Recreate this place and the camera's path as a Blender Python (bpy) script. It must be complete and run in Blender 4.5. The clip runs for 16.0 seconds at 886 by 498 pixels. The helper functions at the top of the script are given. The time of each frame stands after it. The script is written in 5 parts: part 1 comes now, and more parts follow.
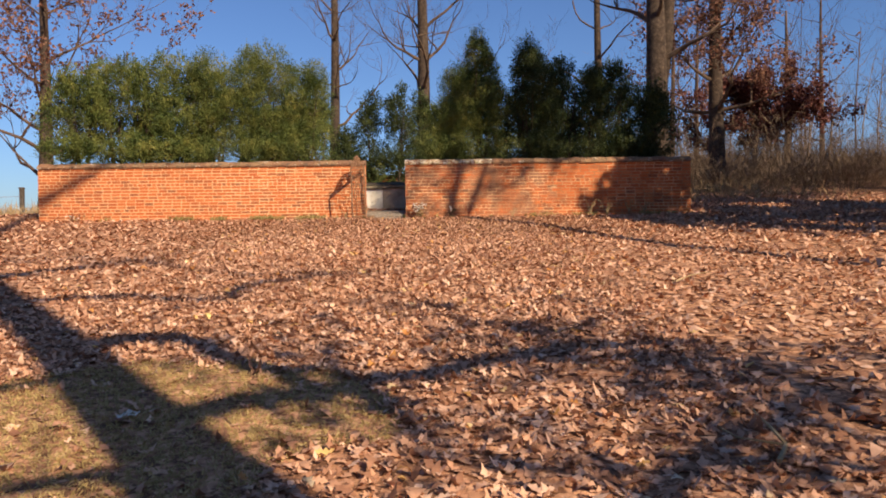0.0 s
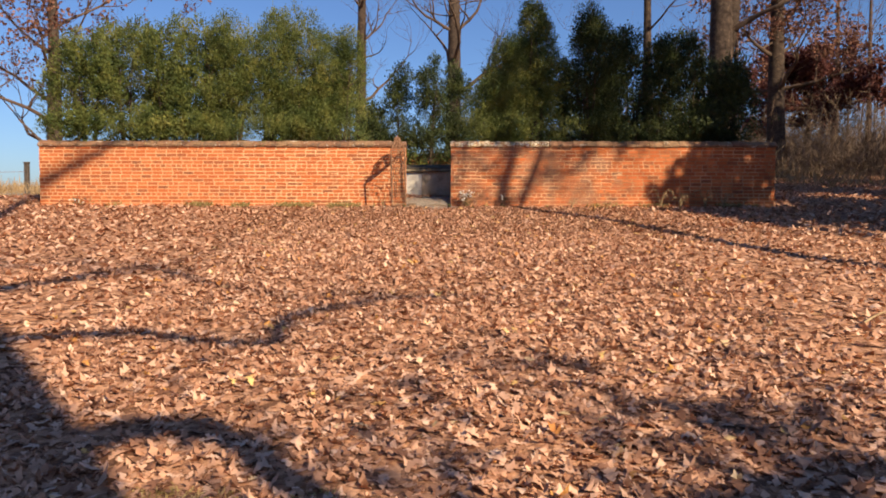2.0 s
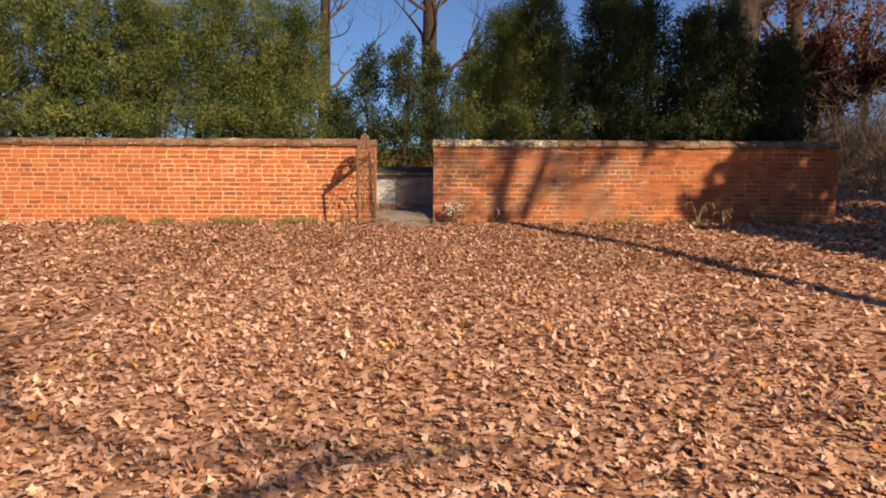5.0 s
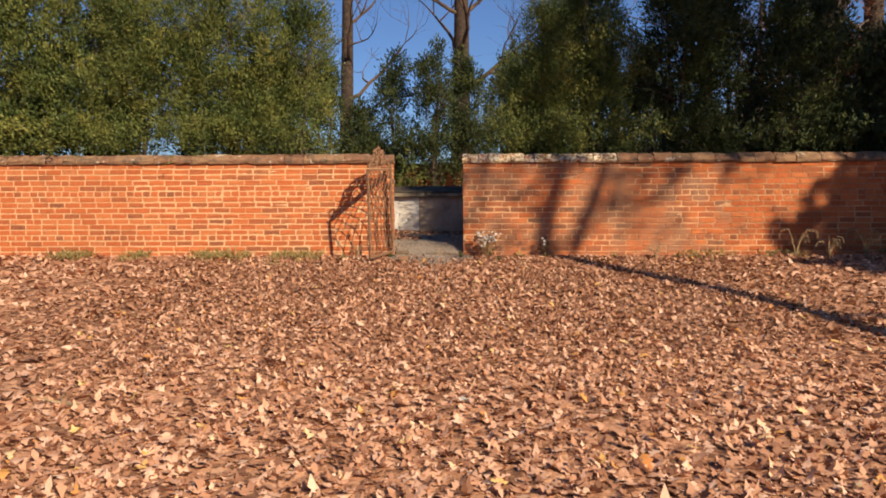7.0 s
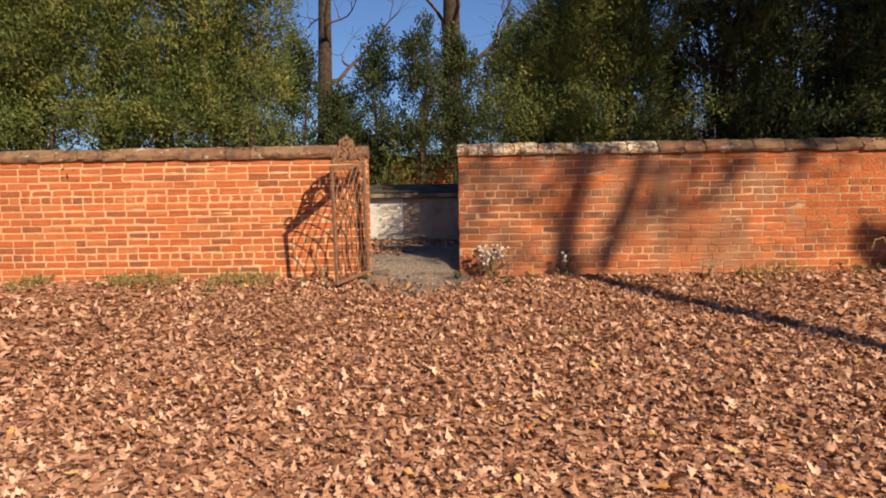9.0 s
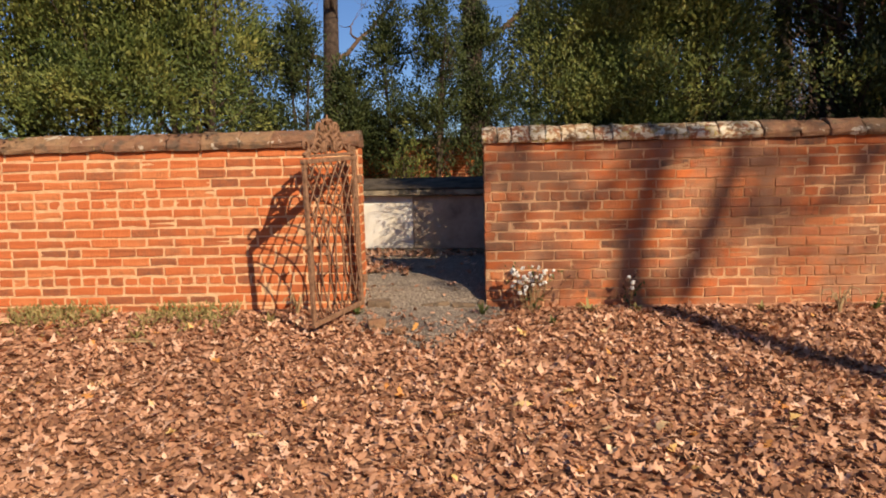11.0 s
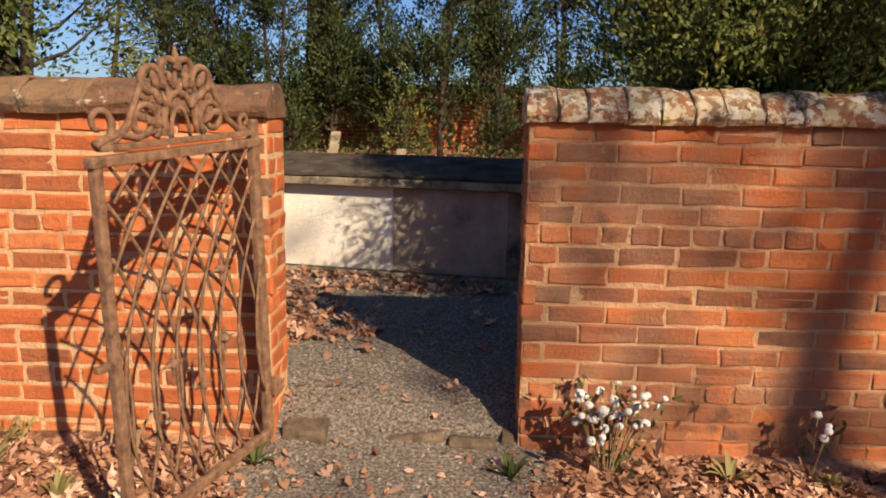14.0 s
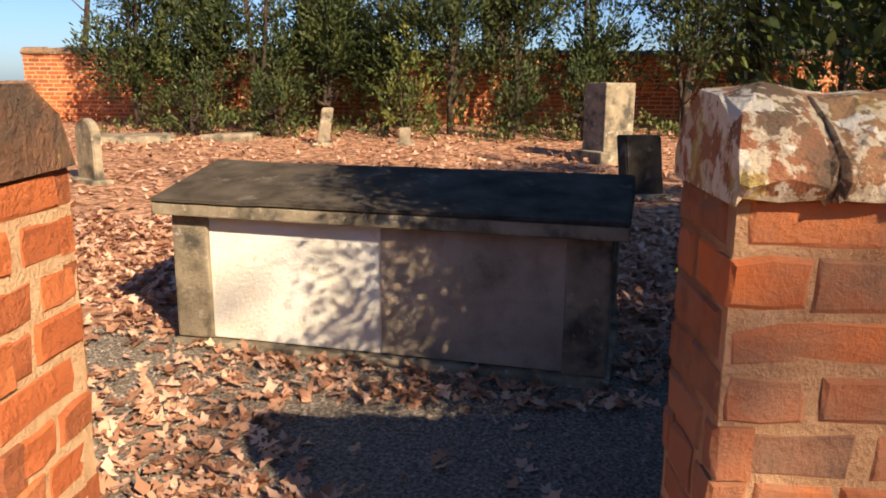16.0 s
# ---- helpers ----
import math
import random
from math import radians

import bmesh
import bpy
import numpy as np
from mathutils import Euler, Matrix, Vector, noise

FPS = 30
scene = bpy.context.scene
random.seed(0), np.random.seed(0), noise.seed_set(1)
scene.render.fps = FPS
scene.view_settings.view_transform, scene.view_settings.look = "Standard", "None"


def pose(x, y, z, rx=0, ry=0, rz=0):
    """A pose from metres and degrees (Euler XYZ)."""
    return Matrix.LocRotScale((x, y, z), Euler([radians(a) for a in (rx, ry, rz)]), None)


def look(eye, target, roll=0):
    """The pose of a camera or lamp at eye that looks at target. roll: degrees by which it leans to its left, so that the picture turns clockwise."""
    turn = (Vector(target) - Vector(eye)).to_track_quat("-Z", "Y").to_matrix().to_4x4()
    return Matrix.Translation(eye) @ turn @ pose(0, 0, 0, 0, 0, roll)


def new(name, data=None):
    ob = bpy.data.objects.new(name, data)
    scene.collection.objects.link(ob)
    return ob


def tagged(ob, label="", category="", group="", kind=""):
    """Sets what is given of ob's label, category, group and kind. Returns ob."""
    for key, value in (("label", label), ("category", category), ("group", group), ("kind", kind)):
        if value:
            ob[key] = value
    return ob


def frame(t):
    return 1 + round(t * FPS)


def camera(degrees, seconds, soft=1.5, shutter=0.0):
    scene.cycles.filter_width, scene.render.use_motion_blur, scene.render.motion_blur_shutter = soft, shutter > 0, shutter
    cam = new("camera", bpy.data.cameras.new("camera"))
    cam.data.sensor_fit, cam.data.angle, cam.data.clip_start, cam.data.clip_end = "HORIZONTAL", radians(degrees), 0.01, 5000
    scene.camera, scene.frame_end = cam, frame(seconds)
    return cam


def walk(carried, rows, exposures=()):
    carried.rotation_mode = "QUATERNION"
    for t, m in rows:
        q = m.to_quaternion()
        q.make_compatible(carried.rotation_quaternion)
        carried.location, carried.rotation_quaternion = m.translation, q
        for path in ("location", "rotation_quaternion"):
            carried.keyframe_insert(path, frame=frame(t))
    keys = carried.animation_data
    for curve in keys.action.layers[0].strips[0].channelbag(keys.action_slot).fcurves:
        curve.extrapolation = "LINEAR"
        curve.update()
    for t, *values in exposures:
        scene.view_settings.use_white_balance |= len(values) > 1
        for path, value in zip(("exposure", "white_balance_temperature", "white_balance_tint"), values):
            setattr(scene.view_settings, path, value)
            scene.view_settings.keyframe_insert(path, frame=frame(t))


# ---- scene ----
cam = camera(60.9, 16.0, soft=1.85)
METRES, EYE, TILT, LEAN, TURN = 17.2, 1.5, 0.0, 0.0, 0.1
ROWS = [
    (0.0, 0.0, 0.0, 0.0, -0.02, -1.49, 0.74),
    (0.5, -0.0125, 0.0305, 0.0041, 0.73, -3.35, -0.61),
    (1.0, -0.0251, 0.0582, 0.0103, 1.05, -4.39, -1.69),
    (1.5, -0.034, 0.0865, 0.0145, 0.94, -4.41, -0.78),
    (2.0, -0.0467, 0.1161, 0.0202, 0.82, -3.43, -0.16),
    (2.5, -0.0552, 0.1448, 0.0232, -0.93, -3.45, 0.08),
    (3.0, -0.0589, 0.1773, 0.0278, -1.96, -4.02, -0.68),
    (3.5, -0.0608, 0.2063, 0.0314, -2.91, -4.71, -0.56),
    (4.0, -0.059, 0.2429, 0.0354, -2.71, -5.16, 0.8),
    (4.5, -0.0597, 0.2776, 0.0406, -2.19, -4.65, 0.3),
    (7.0, -0.0541, 0.4466, 0.0558, 1.17, -3.28, 0.18),
    (7.5, -0.0546, 0.4815, 0.0585, 1.36, -2.68, 0.59),
    (8.0, -0.0572, 0.5166, 0.0591, 0.97, -3.19, 0.81),
    (8.5, -0.0574, 0.551, 0.0616, 0.45, -3.54, 1.31),
    (9.0, -0.056, 0.582, 0.0648, 0.48, -3.98, 0.85),
    (11.5, -0.0582, 0.7338, 0.0777, 2.07, -5.75, 1.3),
    (12.0, -0.0607, 0.7619, 0.081, 0.73, -6.25, 0.99),
    (12.5, -0.0602, 0.7911, 0.0828, 0.81, -7.14, -0.02),
    (13.0, -0.061, 0.8205, 0.0852, 1.49, -7.95, 0.16),
    (13.5, -0.0622, 0.8477, 0.0863, 1.55, -8.61, 0.03),
    (14.0, -0.062, 0.8763, 0.0889, 2.26, -9.66, -1.07),
    (14.5, -0.0648, 0.9049, 0.0909, 1.98, -11.61, -1.54),
    (15.0, -0.0655, 0.9332, 0.0923, 2.29, -12.67, -2.0),
    (15.5, -0.0664, 0.9586, 0.0945, 3.24, -12.01, -1.95),
    (16.0, -0.0680, 0.9829, 0.0965, 2.88, -12.36, -0.43),
]
walk(cam, [(t, pose(0, 0, EYE, TILT, LEAN, TURN) @ pose(METRES * x, METRES * y, METRES * z, 90 + pitch, roll, yaw)) for t, x, y, z, yaw, pitch, roll in ROWS],
     exposures=[(0.0, 0.66), (1.0, 0.73), (2.0, 0.70), (3.0, 0.57), (4.0, 0.53), (9.0, 0.53), (13.0, 0.55), (14.5, 0.70), (16.0, 1.03)])

SUN_AZ, SUN_EL = 38.0, 33.0
RAY = Vector((-math.sin(radians(SUN_AZ)) * math.cos(radians(SUN_EL)), math.cos(radians(SUN_AZ)) * math.cos(radians(SUN_EL)), -math.sin(radians(SUN_EL))))

# ---- light ----
world = bpy.data.worlds.new("sky")
scene.world = world
world.use_nodes = True
wn = world.node_tree.nodes
sky = wn.new("ShaderNodeTexSky")
sky.sky_type = "NISHITA"
sky.sun_disc = False
sky.sun_elevation = radians(SUN_EL)
sky.sun_rotation = math.atan2(-RAY.x, -RAY.y)
sky.air_density, sky.dust_density, sky.ozone_density = 1.0, 0.6, 4.0
wn["Background"].inputs["Strength"].default_value = 0.052
sky_tint = wn.new("ShaderNodeMix")
sky_tint.data_type, sky_tint.blend_type = "RGBA", "MULTIPLY"
sky_tint.inputs["Factor"].default_value = 1.0
sky_tint.inputs["B"].default_value = (0.92, 1.07, 1.38, 1)
world.node_tree.links.new(sky.outputs[0], sky_tint.inputs["A"])
world.node_tree.links.new(sky_tint.outputs["Result"], wn["Background"].inputs["Color"])
sun_data = bpy.data.lights.new("sun", "SUN")
sun_data.energy, sun_data.angle, sun_data.color = 5.0, radians(0.55), (1.0, 0.80, 0.58)
sun = new("sun", sun_data)
sun.matrix_world = look((0, 0, 30), Vector((0, 0, 30)) + RAY)

rng = np.random.default_rng(7)


# ---- materials ----
def surface(name, stops, scale=6.0, rough=0.85, bump=0.3, bump_scale=70.0, pick=None, stain=None, stain_scale=1.5, stain_at=(0.5, 0.65), metal=0.0, through_light=0.0, speck=0.35, cells=0.0, more=(), gloss=0.2):
    """A worn surface: colours from noise, or from a pick per object or per island, with broad stains and fine relief."""
    m = bpy.data.materials.new(name)
    m.use_nodes = True
    n, l = m.node_tree.nodes, m.node_tree.links
    bsdf = n["Principled BSDF"]
    geo = n.new("ShaderNodeNewGeometry")
    place = geo.outputs["Position"]

    def noise_at(s, detail=5.0, rgh=0.6):
        t = n.new("ShaderNodeTexNoise")
        t.inputs["Scale"].default_value, t.inputs["Detail"].default_value, t.inputs["Roughness"].default_value = s, detail, rgh
        l.new(place, t.inputs["Vector"])
        return t.outputs["Fac"]

    def math_node(op, a, b):
        t = n.new("ShaderNodeMath")
        t.operation = op
        for i, v in enumerate((a, b)):
            if isinstance(v, (int, float)):
                t.inputs[i].default_value = v
            else:
                l.new(v, t.inputs[i])
        return t.outputs[0]

    grain = noise_at(scale)
    if cells:
        bend = n.new("ShaderNodeTexNoise")
        bend.inputs["Scale"].default_value = cells * 1.3
        l.new(place, bend.inputs["Vector"])
        warp = n.new("ShaderNodeVectorMath")
        warp.operation = "MULTIPLY_ADD"
        l.new(bend.outputs["Color"], warp.inputs[0])
        warp.inputs[1].default_value = (0.10, 0.10, 0.10)
        l.new(place, warp.inputs[2])
        vor = n.new("ShaderNodeTexVoronoi")
        vor.inputs["Scale"].default_value = cells
        l.new(warp.outputs[0], vor.inputs["Vector"])
        split = n.new("ShaderNodeSeparateColor")
        l.new(vor.outputs["Color"], split.inputs[0])
        edge = math_node("MULTIPLY", vor.outputs["Distance"], 0.55)
        grain = math_node("SUBTRACT", math_node("ADD", math_node("MULTIPLY", split.outputs[0], 0.75), math_node("MULTIPLY", grain, 0.5)), edge)
    if pick:
        if pick == "object":
            src = n.new("ShaderNodeObjectInfo").outputs["Random"]
        else:
            src = geo.outputs["Random Per Island"]
        fac = math_node("ADD", math_node("MULTIPLY", src, 1.0 - speck * 0.5), math_node("MULTIPLY", math_node("SUBTRACT", grain, 0.25), speck))
    else:
        fac = grain
    ramp = n.new("ShaderNodeValToRGB")
    ramp.color_ramp.elements[0].position, ramp.color_ramp.elements[1].position = stops[0][0], stops[-1][0]
    ramp.color_ramp.elements[0].color, ramp.color_ramp.elements[1].color = (*stops[0][1], 1), (*stops[-1][1], 1)
    for p, c in stops[1:-1]:
        ramp.color_ramp.elements.new(p).color = (*c, 1)
    l.new(fac, ramp.inputs[0])
    colour = ramp.outputs[0]
    if stain:
        rs = n.new("ShaderNodeValToRGB")
        rs.color_ramp.elements[0].position, rs.color_ramp.elements[1].position = stain_at
        l.new(noise_at(stain_scale, 7.0, 0.65), rs.inputs[0])
        mix = n.new("ShaderNodeMix")
        mix.data_type = "RGBA"
        l.new(rs.outputs[0], mix.inputs["Factor"])
        l.new(colour, mix.inputs["A"])
        mix.inputs["B"].default_value = (*stain, 1)
        colour = mix.outputs["Result"]
    for tone, patch_scale, lo, hi, most in more:
        edge = n.new("ShaderNodeMapRange")
        edge.inputs["From Min"].default_value, edge.inputs["From Max"].default_value = lo, hi
        edge.inputs["To Max"].default_value = most
        l.new(noise_at(patch_scale, 8.0, 0.62), edge.inputs["Value"])
        mix = n.new("ShaderNodeMix")
        mix.data_type = "RGBA"
        l.new(edge.outputs[0], mix.inputs["Factor"])
        l.new(colour, mix.inputs["A"])
        mix.inputs["B"].default_value = (*tone, 1)
        colour = mix.outputs["Result"]
    l.new(colour, bsdf.inputs["Base Color"])
    bsdf.inputs["Roughness"].default_value = rough
    bsdf.inputs["Metallic"].default_value = metal
    bsdf.inputs["Specular IOR Level"].default_value = gloss
    if bump:
        b = n.new("ShaderNodeBump")
        b.inputs["Strength"].default_value, b.inputs["Distance"].default_value = bump, 0.02
        l.new(noise_at(bump_scale, 6.0, 0.7), b.inputs["Height"])
        l.new(b.outputs[0], bsdf.inputs["Normal"])
    if through_light:
        tr = n.new("ShaderNodeBsdfTranslucent")
        l.new(colour, tr.inputs["Color"])
        mx = n.new("ShaderNodeMixShader")
        mx.inputs[0].default_value = through_light
        l.new(bsdf.outputs[0], mx.inputs[1])
        l.new(tr.outputs[0], mx.inputs[2])
        l.new(mx.outputs[0], n["Material Output"].inputs["Surface"])
    return m


BRICK_STOPS = [(0.0, (0.09, 0.055, 0.042)), (0.08, (0.23, 0.09, 0.05)), (0.21, (0.36, 0.12, 0.05)), (0.40, (0.47, 0.13, 0.045)), (0.65, (0.53, 0.158, 0.054)), (0.85, (0.57, 0.20, 0.075)), (0.93, (0.38, 0.14, 0.06)), (1.0, (0.62, 0.36, 0.18))]
BRICK = surface("brick_red", BRICK_STOPS, 16, 0.92, 0.6, 45, pick="object", stain=(0.22, 0.10, 0.055), stain_scale=1.7, stain_at=(0.58, 0.76), speck=0.5)
BRICK_JOINED = surface("brick_red_joined", BRICK_STOPS, 16, 0.92, 0.9, 45, pick="island", stain=(0.22, 0.10, 0.055), stain_scale=1.7, stain_at=(0.58, 0.76), speck=0.5)
SOOTY_STOPS = [(0.0, (0.07, 0.05, 0.042)), (0.10, (0.16, 0.085, 0.055)), (0.22, (0.32, 0.12, 0.055)), (0.40, (0.47, 0.13, 0.045)), (0.62, (0.56, 0.16, 0.05)), (0.85, (0.62, 0.20, 0.065)), (0.94, (0.30, 0.13, 0.07)), (1.0, (0.64, 0.38, 0.19))]
BRICK_SOOTY = surface("brick_red_sooty", SOOTY_STOPS, 16, 0.92, 0.55, 60, pick="object", stain=(0.26, 0.130, 0.078), stain_scale=1.5, stain_at=(0.42, 0.66), speck=0.6, more=[((0.33, 0.185, 0.11), 2.3, 0.47, 0.60, 0.75), ((0.055, 0.042, 0.036), 5.5, 0.62, 0.72, 0.85), ((0.50, 0.26, 0.13), 22.0, 0.64, 0.70, 0.7)])
MORTAR = surface("mortar_cream", [(0.3, (0.64, 0.37, 0.19)), (0.7, (0.82, 0.55, 0.31))], 20, 0.95, 0.8, 90, stain=(0.36, 0.19, 0.10), stain_scale=2.2, stain_at=(0.58, 0.80))
MORTAR_SOOTY = surface("mortar_grimy", [(0.3, (0.60, 0.34, 0.175)), (0.7, (0.78, 0.50, 0.28))], 20, 0.95, 0.9, 70, stain=(0.36, 0.175, 0.085), stain_scale=1.2, stain_at=(0.44, 0.58))
COPING = surface("coping_brick", [(0.0, (0.13, 0.078, 0.05)), (0.35, (0.25, 0.13, 0.075)), (0.6, (0.31, 0.19, 0.105)), (0.8, (0.21, 0.135, 0.08)), (1.0, (0.32, 0.145, 0.075))], 14, 0.9, 1.0, 45, pick="object", speck=1.0, more=[((0.12, 0.09, 0.065), 8.0, 0.52, 0.62, 0.8), ((0.56, 0.49, 0.38), 10.0, 0.62, 0.645, 0.9), ((0.42, 0.33, 0.12), 21.0, 0.66, 0.69, 0.8)])
COPING_PALE = surface("coping_brick_lichened", [(0.0, (0.20, 0.085, 0.05)), (0.4, (0.38, 0.16, 0.08)), (0.7, (0.36, 0.22, 0.11)), (1.0, (0.42, 0.20, 0.09))], 18, 0.9, 1.0, 30, pick="object", speck=1.0, more=[((0.15, 0.115, 0.075), 9.0, 0.50, 0.60, 0.85), ((0.52, 0.40, 0.11), 12.0, 0.52, 0.57, 0.85), ((0.62, 0.52, 0.36), 24.0, 0.50, 0.53, 0.9), ((0.74, 0.67, 0.52), 15.0, 0.56, 0.585, 1.0), ((0.10, 0.08, 0.06), 34.0, 0.60, 0.64, 0.7)])
LITTER = surface("leaf_litter", [(0.05, (0.17, 0.083, 0.047)), (0.25, (0.34, 0.172, 0.095)), (0.5, (0.50, 0.265, 0.148)), (0.75, (0.63, 0.36, 0.21)), (0.95, (0.72, 0.44, 0.27))], 26, 0.95, 0.8, 38, cells=17.0)
DEAD_LEAF = surface("dead_oak_leaf", [(0.0, (0.13, 0.06, 0.036)), (0.12, (0.28, 0.135, 0.078)), (0.34, (0.46, 0.24, 0.14)), (0.60, (0.62, 0.355, 0.222)), (0.80, (0.74, 0.46, 0.31)), (0.92, (0.80, 0.55, 0.39)), (0.97, (0.72, 0.39, 0.10)), (1.0, (0.46, 0.16, 0.06))], 30, 0.7, 0.25, 60, pick="island", through_light=0.12, speck=0.3, more=[((0.25, 0.125, 0.075), 0.9, 0.50, 0.80, 0.75)])
EVERGREEN = surface("evergreen_leaf", [(0.12, (0.018, 0.032, 0.010)), (0.36, (0.060, 0.085, 0.021)), (0.60, (0.125, 0.145, 0.036)), (0.85, (0.25, 0.24, 0.062)), (1.0, (0.22, 0.14, 0.055))], 2.4, 0.55, 0, pick="island", through_light=0.08, speck=1.7)
# darker copy of the evergreen leaf, with the shade on those shrubs in its colour
EVERGREEN_SHADED = surface("shaded_evergreen_leaf", [(0.12, (0.010, 0.018, 0.008)), (0.36, (0.028, 0.041, 0.014)), (0.62, (0.060, 0.078, 0.024)), (0.9, (0.13, 0.14, 0.045))], 2.4, 0.55, 0, pick="island", through_light=0.08, speck=1.5)
SILL = surface("worn_brown_stone", [(0.3, (0.13, 0.09, 0.06)), (0.7, (0.27, 0.19, 0.12))], 12, 0.95, 0.8, 50, stain=(0.10, 0.08, 0.06), stain_scale=9, stain_at=(0.5, 0.65))
DRY_PLANT = surface("sere_yellow_green_leaf", [(0.0, (0.13, 0.12, 0.04)), (0.5, (0.27, 0.24, 0.09)), (1.0, (0.42, 0.33, 0.15))], 3, 0.7, 0, pick="island", through_light=0.25)
GROUND_PLANT = surface("low_green_leaf", [(0.0, (0.035, 0.055, 0.018)), (0.6, (0.10, 0.12, 0.035)), (1.0, (0.22, 0.20, 0.07))], 3, 0.6, 0, pick="island", through_light=0.2)
MULCH_LEAF = surface("old_brown_leaf", [(0.0, (0.10, 0.05, 0.03)), (0.3, (0.22, 0.11, 0.062)), (0.7, (0.40, 0.21, 0.12)), (1.0, (0.58, 0.33, 0.20))], 30, 0.8, 0.25, 60, pick="island", through_light=0.1, speck=0.3)
BARK = surface("grey_brown_bark", [(0.3, (0.030, 0.022, 0.017)), (0.55, (0.070, 0.050, 0.037)), (0.75, (0.13, 0.095, 0.068))], 9, 0.95, 1.0, 26)
TWIG = surface("thin_twig_bark", [(0.3, (0.06, 0.042, 0.030)), (0.7, (0.15, 0.10, 0.068))], 5, 0.95, 0)
RUSSET = surface("russet_leaf", [(0.0, (0.09, 0.045, 0.036)), (0.5, (0.17, 0.08, 0.052)), (1.0, (0.32, 0.17, 0.105))], 2, 0.7, 0, pick="island", through_light=0.2)
MAROON = surface("maroon_leaf", [(0.0, (0.06, 0.022, 0.02)), (0.6, (0.12, 0.042, 0.034)), (1.0, (0.20, 0.085, 0.06))], 2, 0.7, 0, pick="island", through_light=0.2)
RUST = surface("rusted_iron", [(0.3, (0.13, 0.07, 0.042)), (0.5, (0.24, 0.135, 0.08)), (0.7, (0.34, 0.20, 0.12))], 35, 0.85, 0.5, 160, metal=0.1)
STUCCO = surface("white_stucco", [(0.3, (0.80, 0.74, 0.60)), (0.6, (0.88, 0.85, 0.76))], 5, 0.9, 0.4, 60, stain=(0.34, 0.25, 0.14), stain_scale=3.2, stain_at=(0.60, 0.82), gloss=0.05, more=[((0.50, 0.37, 0.19), 9.0, 0.60, 0.72, 0.6)])
# brown render whose tone also holds the shade on the tomb's right half
RENDER_SHADE = surface("shade_toned_brown_render", [(0.3, (0.38, 0.30, 0.22)), (0.7, (0.60, 0.50, 0.38))], 8, 0.95, 0.7, 50, stain=(0.20, 0.16, 0.12), stain_scale=4.0, stain_at=(0.52, 0.74), gloss=0.05)
SLATE = surface("dark_weathered_slab", [(0.3, (0.050, 0.041, 0.030)), (0.7, (0.13, 0.108, 0.08))], 7, 0.95, 0.6, 60, stain=(0.22, 0.19, 0.15), stain_scale=6, stain_at=(0.6, 0.74), gloss=0.04)
STONE = surface("weathered_stone", [(0.3, (0.22, 0.18, 0.12)), (0.7, (0.42, 0.35, 0.24))], 8, 0.9, 0.5, 70, stain=(0.10, 0.09, 0.07), stain_scale=5, stain_at=(0.48, 0.64), gloss=0.08, more=[((0.55, 0.49, 0.36), 15.0, 0.60, 0.66, 0.7)])
GRAVEL = surface("dark_gravel", [(0.3, (0.068, 0.055, 0.042)), (0.46, (0.22, 0.18, 0.138)), (0.56, (0.33, 0.275, 0.215)), (0.7, (0.53, 0.455, 0.365))], 75, 0.95, 1.0, 95)
PEBBLE = surface("grey_pebble", [(0.0, (0.09, 0.075, 0.058)), (0.5, (0.28, 0.235, 0.185)), (1.0, (0.58, 0.51, 0.42))], 60, 0.9, 0, pick="island")
YELLOW_LEAF = surface("yellow_fallen_leaf", [(0.0, (0.52, 0.20, 0.06)), (0.4, (0.66, 0.34, 0.10)), (0.7, (0.74, 0.52, 0.20)), (1.0, (0.80, 0.62, 0.44))], 30, 0.7, 0.25, 60, pick="island", through_light=0.15, speck=0.3)
PETAL = surface("white_petal", [(0.2, (0.78, 0.76, 0.70)), (0.8, (0.86, 0.85, 0.80))], 30, 0.6, 0, through_light=0.2)
STEM = surface("dry_stem", [(0.3, (0.20, 0.13, 0.06)), (0.7, (0.42, 0.32, 0.18))], 10, 0.9, 0)
THICKET = surface("thicket_twigs", [(0.0, (0.075, 0.052, 0.036)), (0.5, (0.145, 0.10, 0.066)), (1.0, (0.25, 0.185, 0.125))], 1, 0.95, 0, pick="island")
POST_WOOD = surface("grey_post_wood", [(0.3, (0.05, 0.042, 0.035)), (0.7, (0.13, 0.11, 0.09))], 15, 0.95, 0.6, 50)


# ---- mesh helpers ----
def mesh_of(name, verts, faces, mat, smooth=False):
    me = bpy.data.meshes.new(name)
    me.from_pydata([tuple(v) for v in verts], [], faces)
    me.materials.append(mat)
    if smooth:
        me.shade_smooth()
    me.update()
    return me


def fast_mesh(name, verts, quads, mat, sides):
    """A mesh from numpy arrays in which every face has the same number of sides."""
    me = bpy.data.meshes.new(name)
    count = len(quads)
    me.vertices.add(len(verts))
    me.vertices.foreach_set("co", np.asarray(verts, dtype=np.float32).ravel())
    me.loops.add(count * sides)
    me.loops.foreach_set("vertex_index", np.asarray(quads, dtype=np.int32).ravel())
    me.polygons.add(count)
    me.polygons.foreach_set("loop_start", np.arange(0, count * sides, sides, dtype=np.int32))
    me.materials.append(mat)
    me.update(calc_edges=True)
    return me


def part(name, data, mat, parent, label=""):
    """Links a bmesh or a mesh as one mesh object under a thing or under a part."""
    if isinstance(data, bmesh.types.BMesh):
        me = bpy.data.meshes.new(name)
        data.to_mesh(me)
        data.free()
        me.materials.append(mat)
        data = me
    ob = new(name, data)
    ob.parent = parent
    return tagged(ob, label)


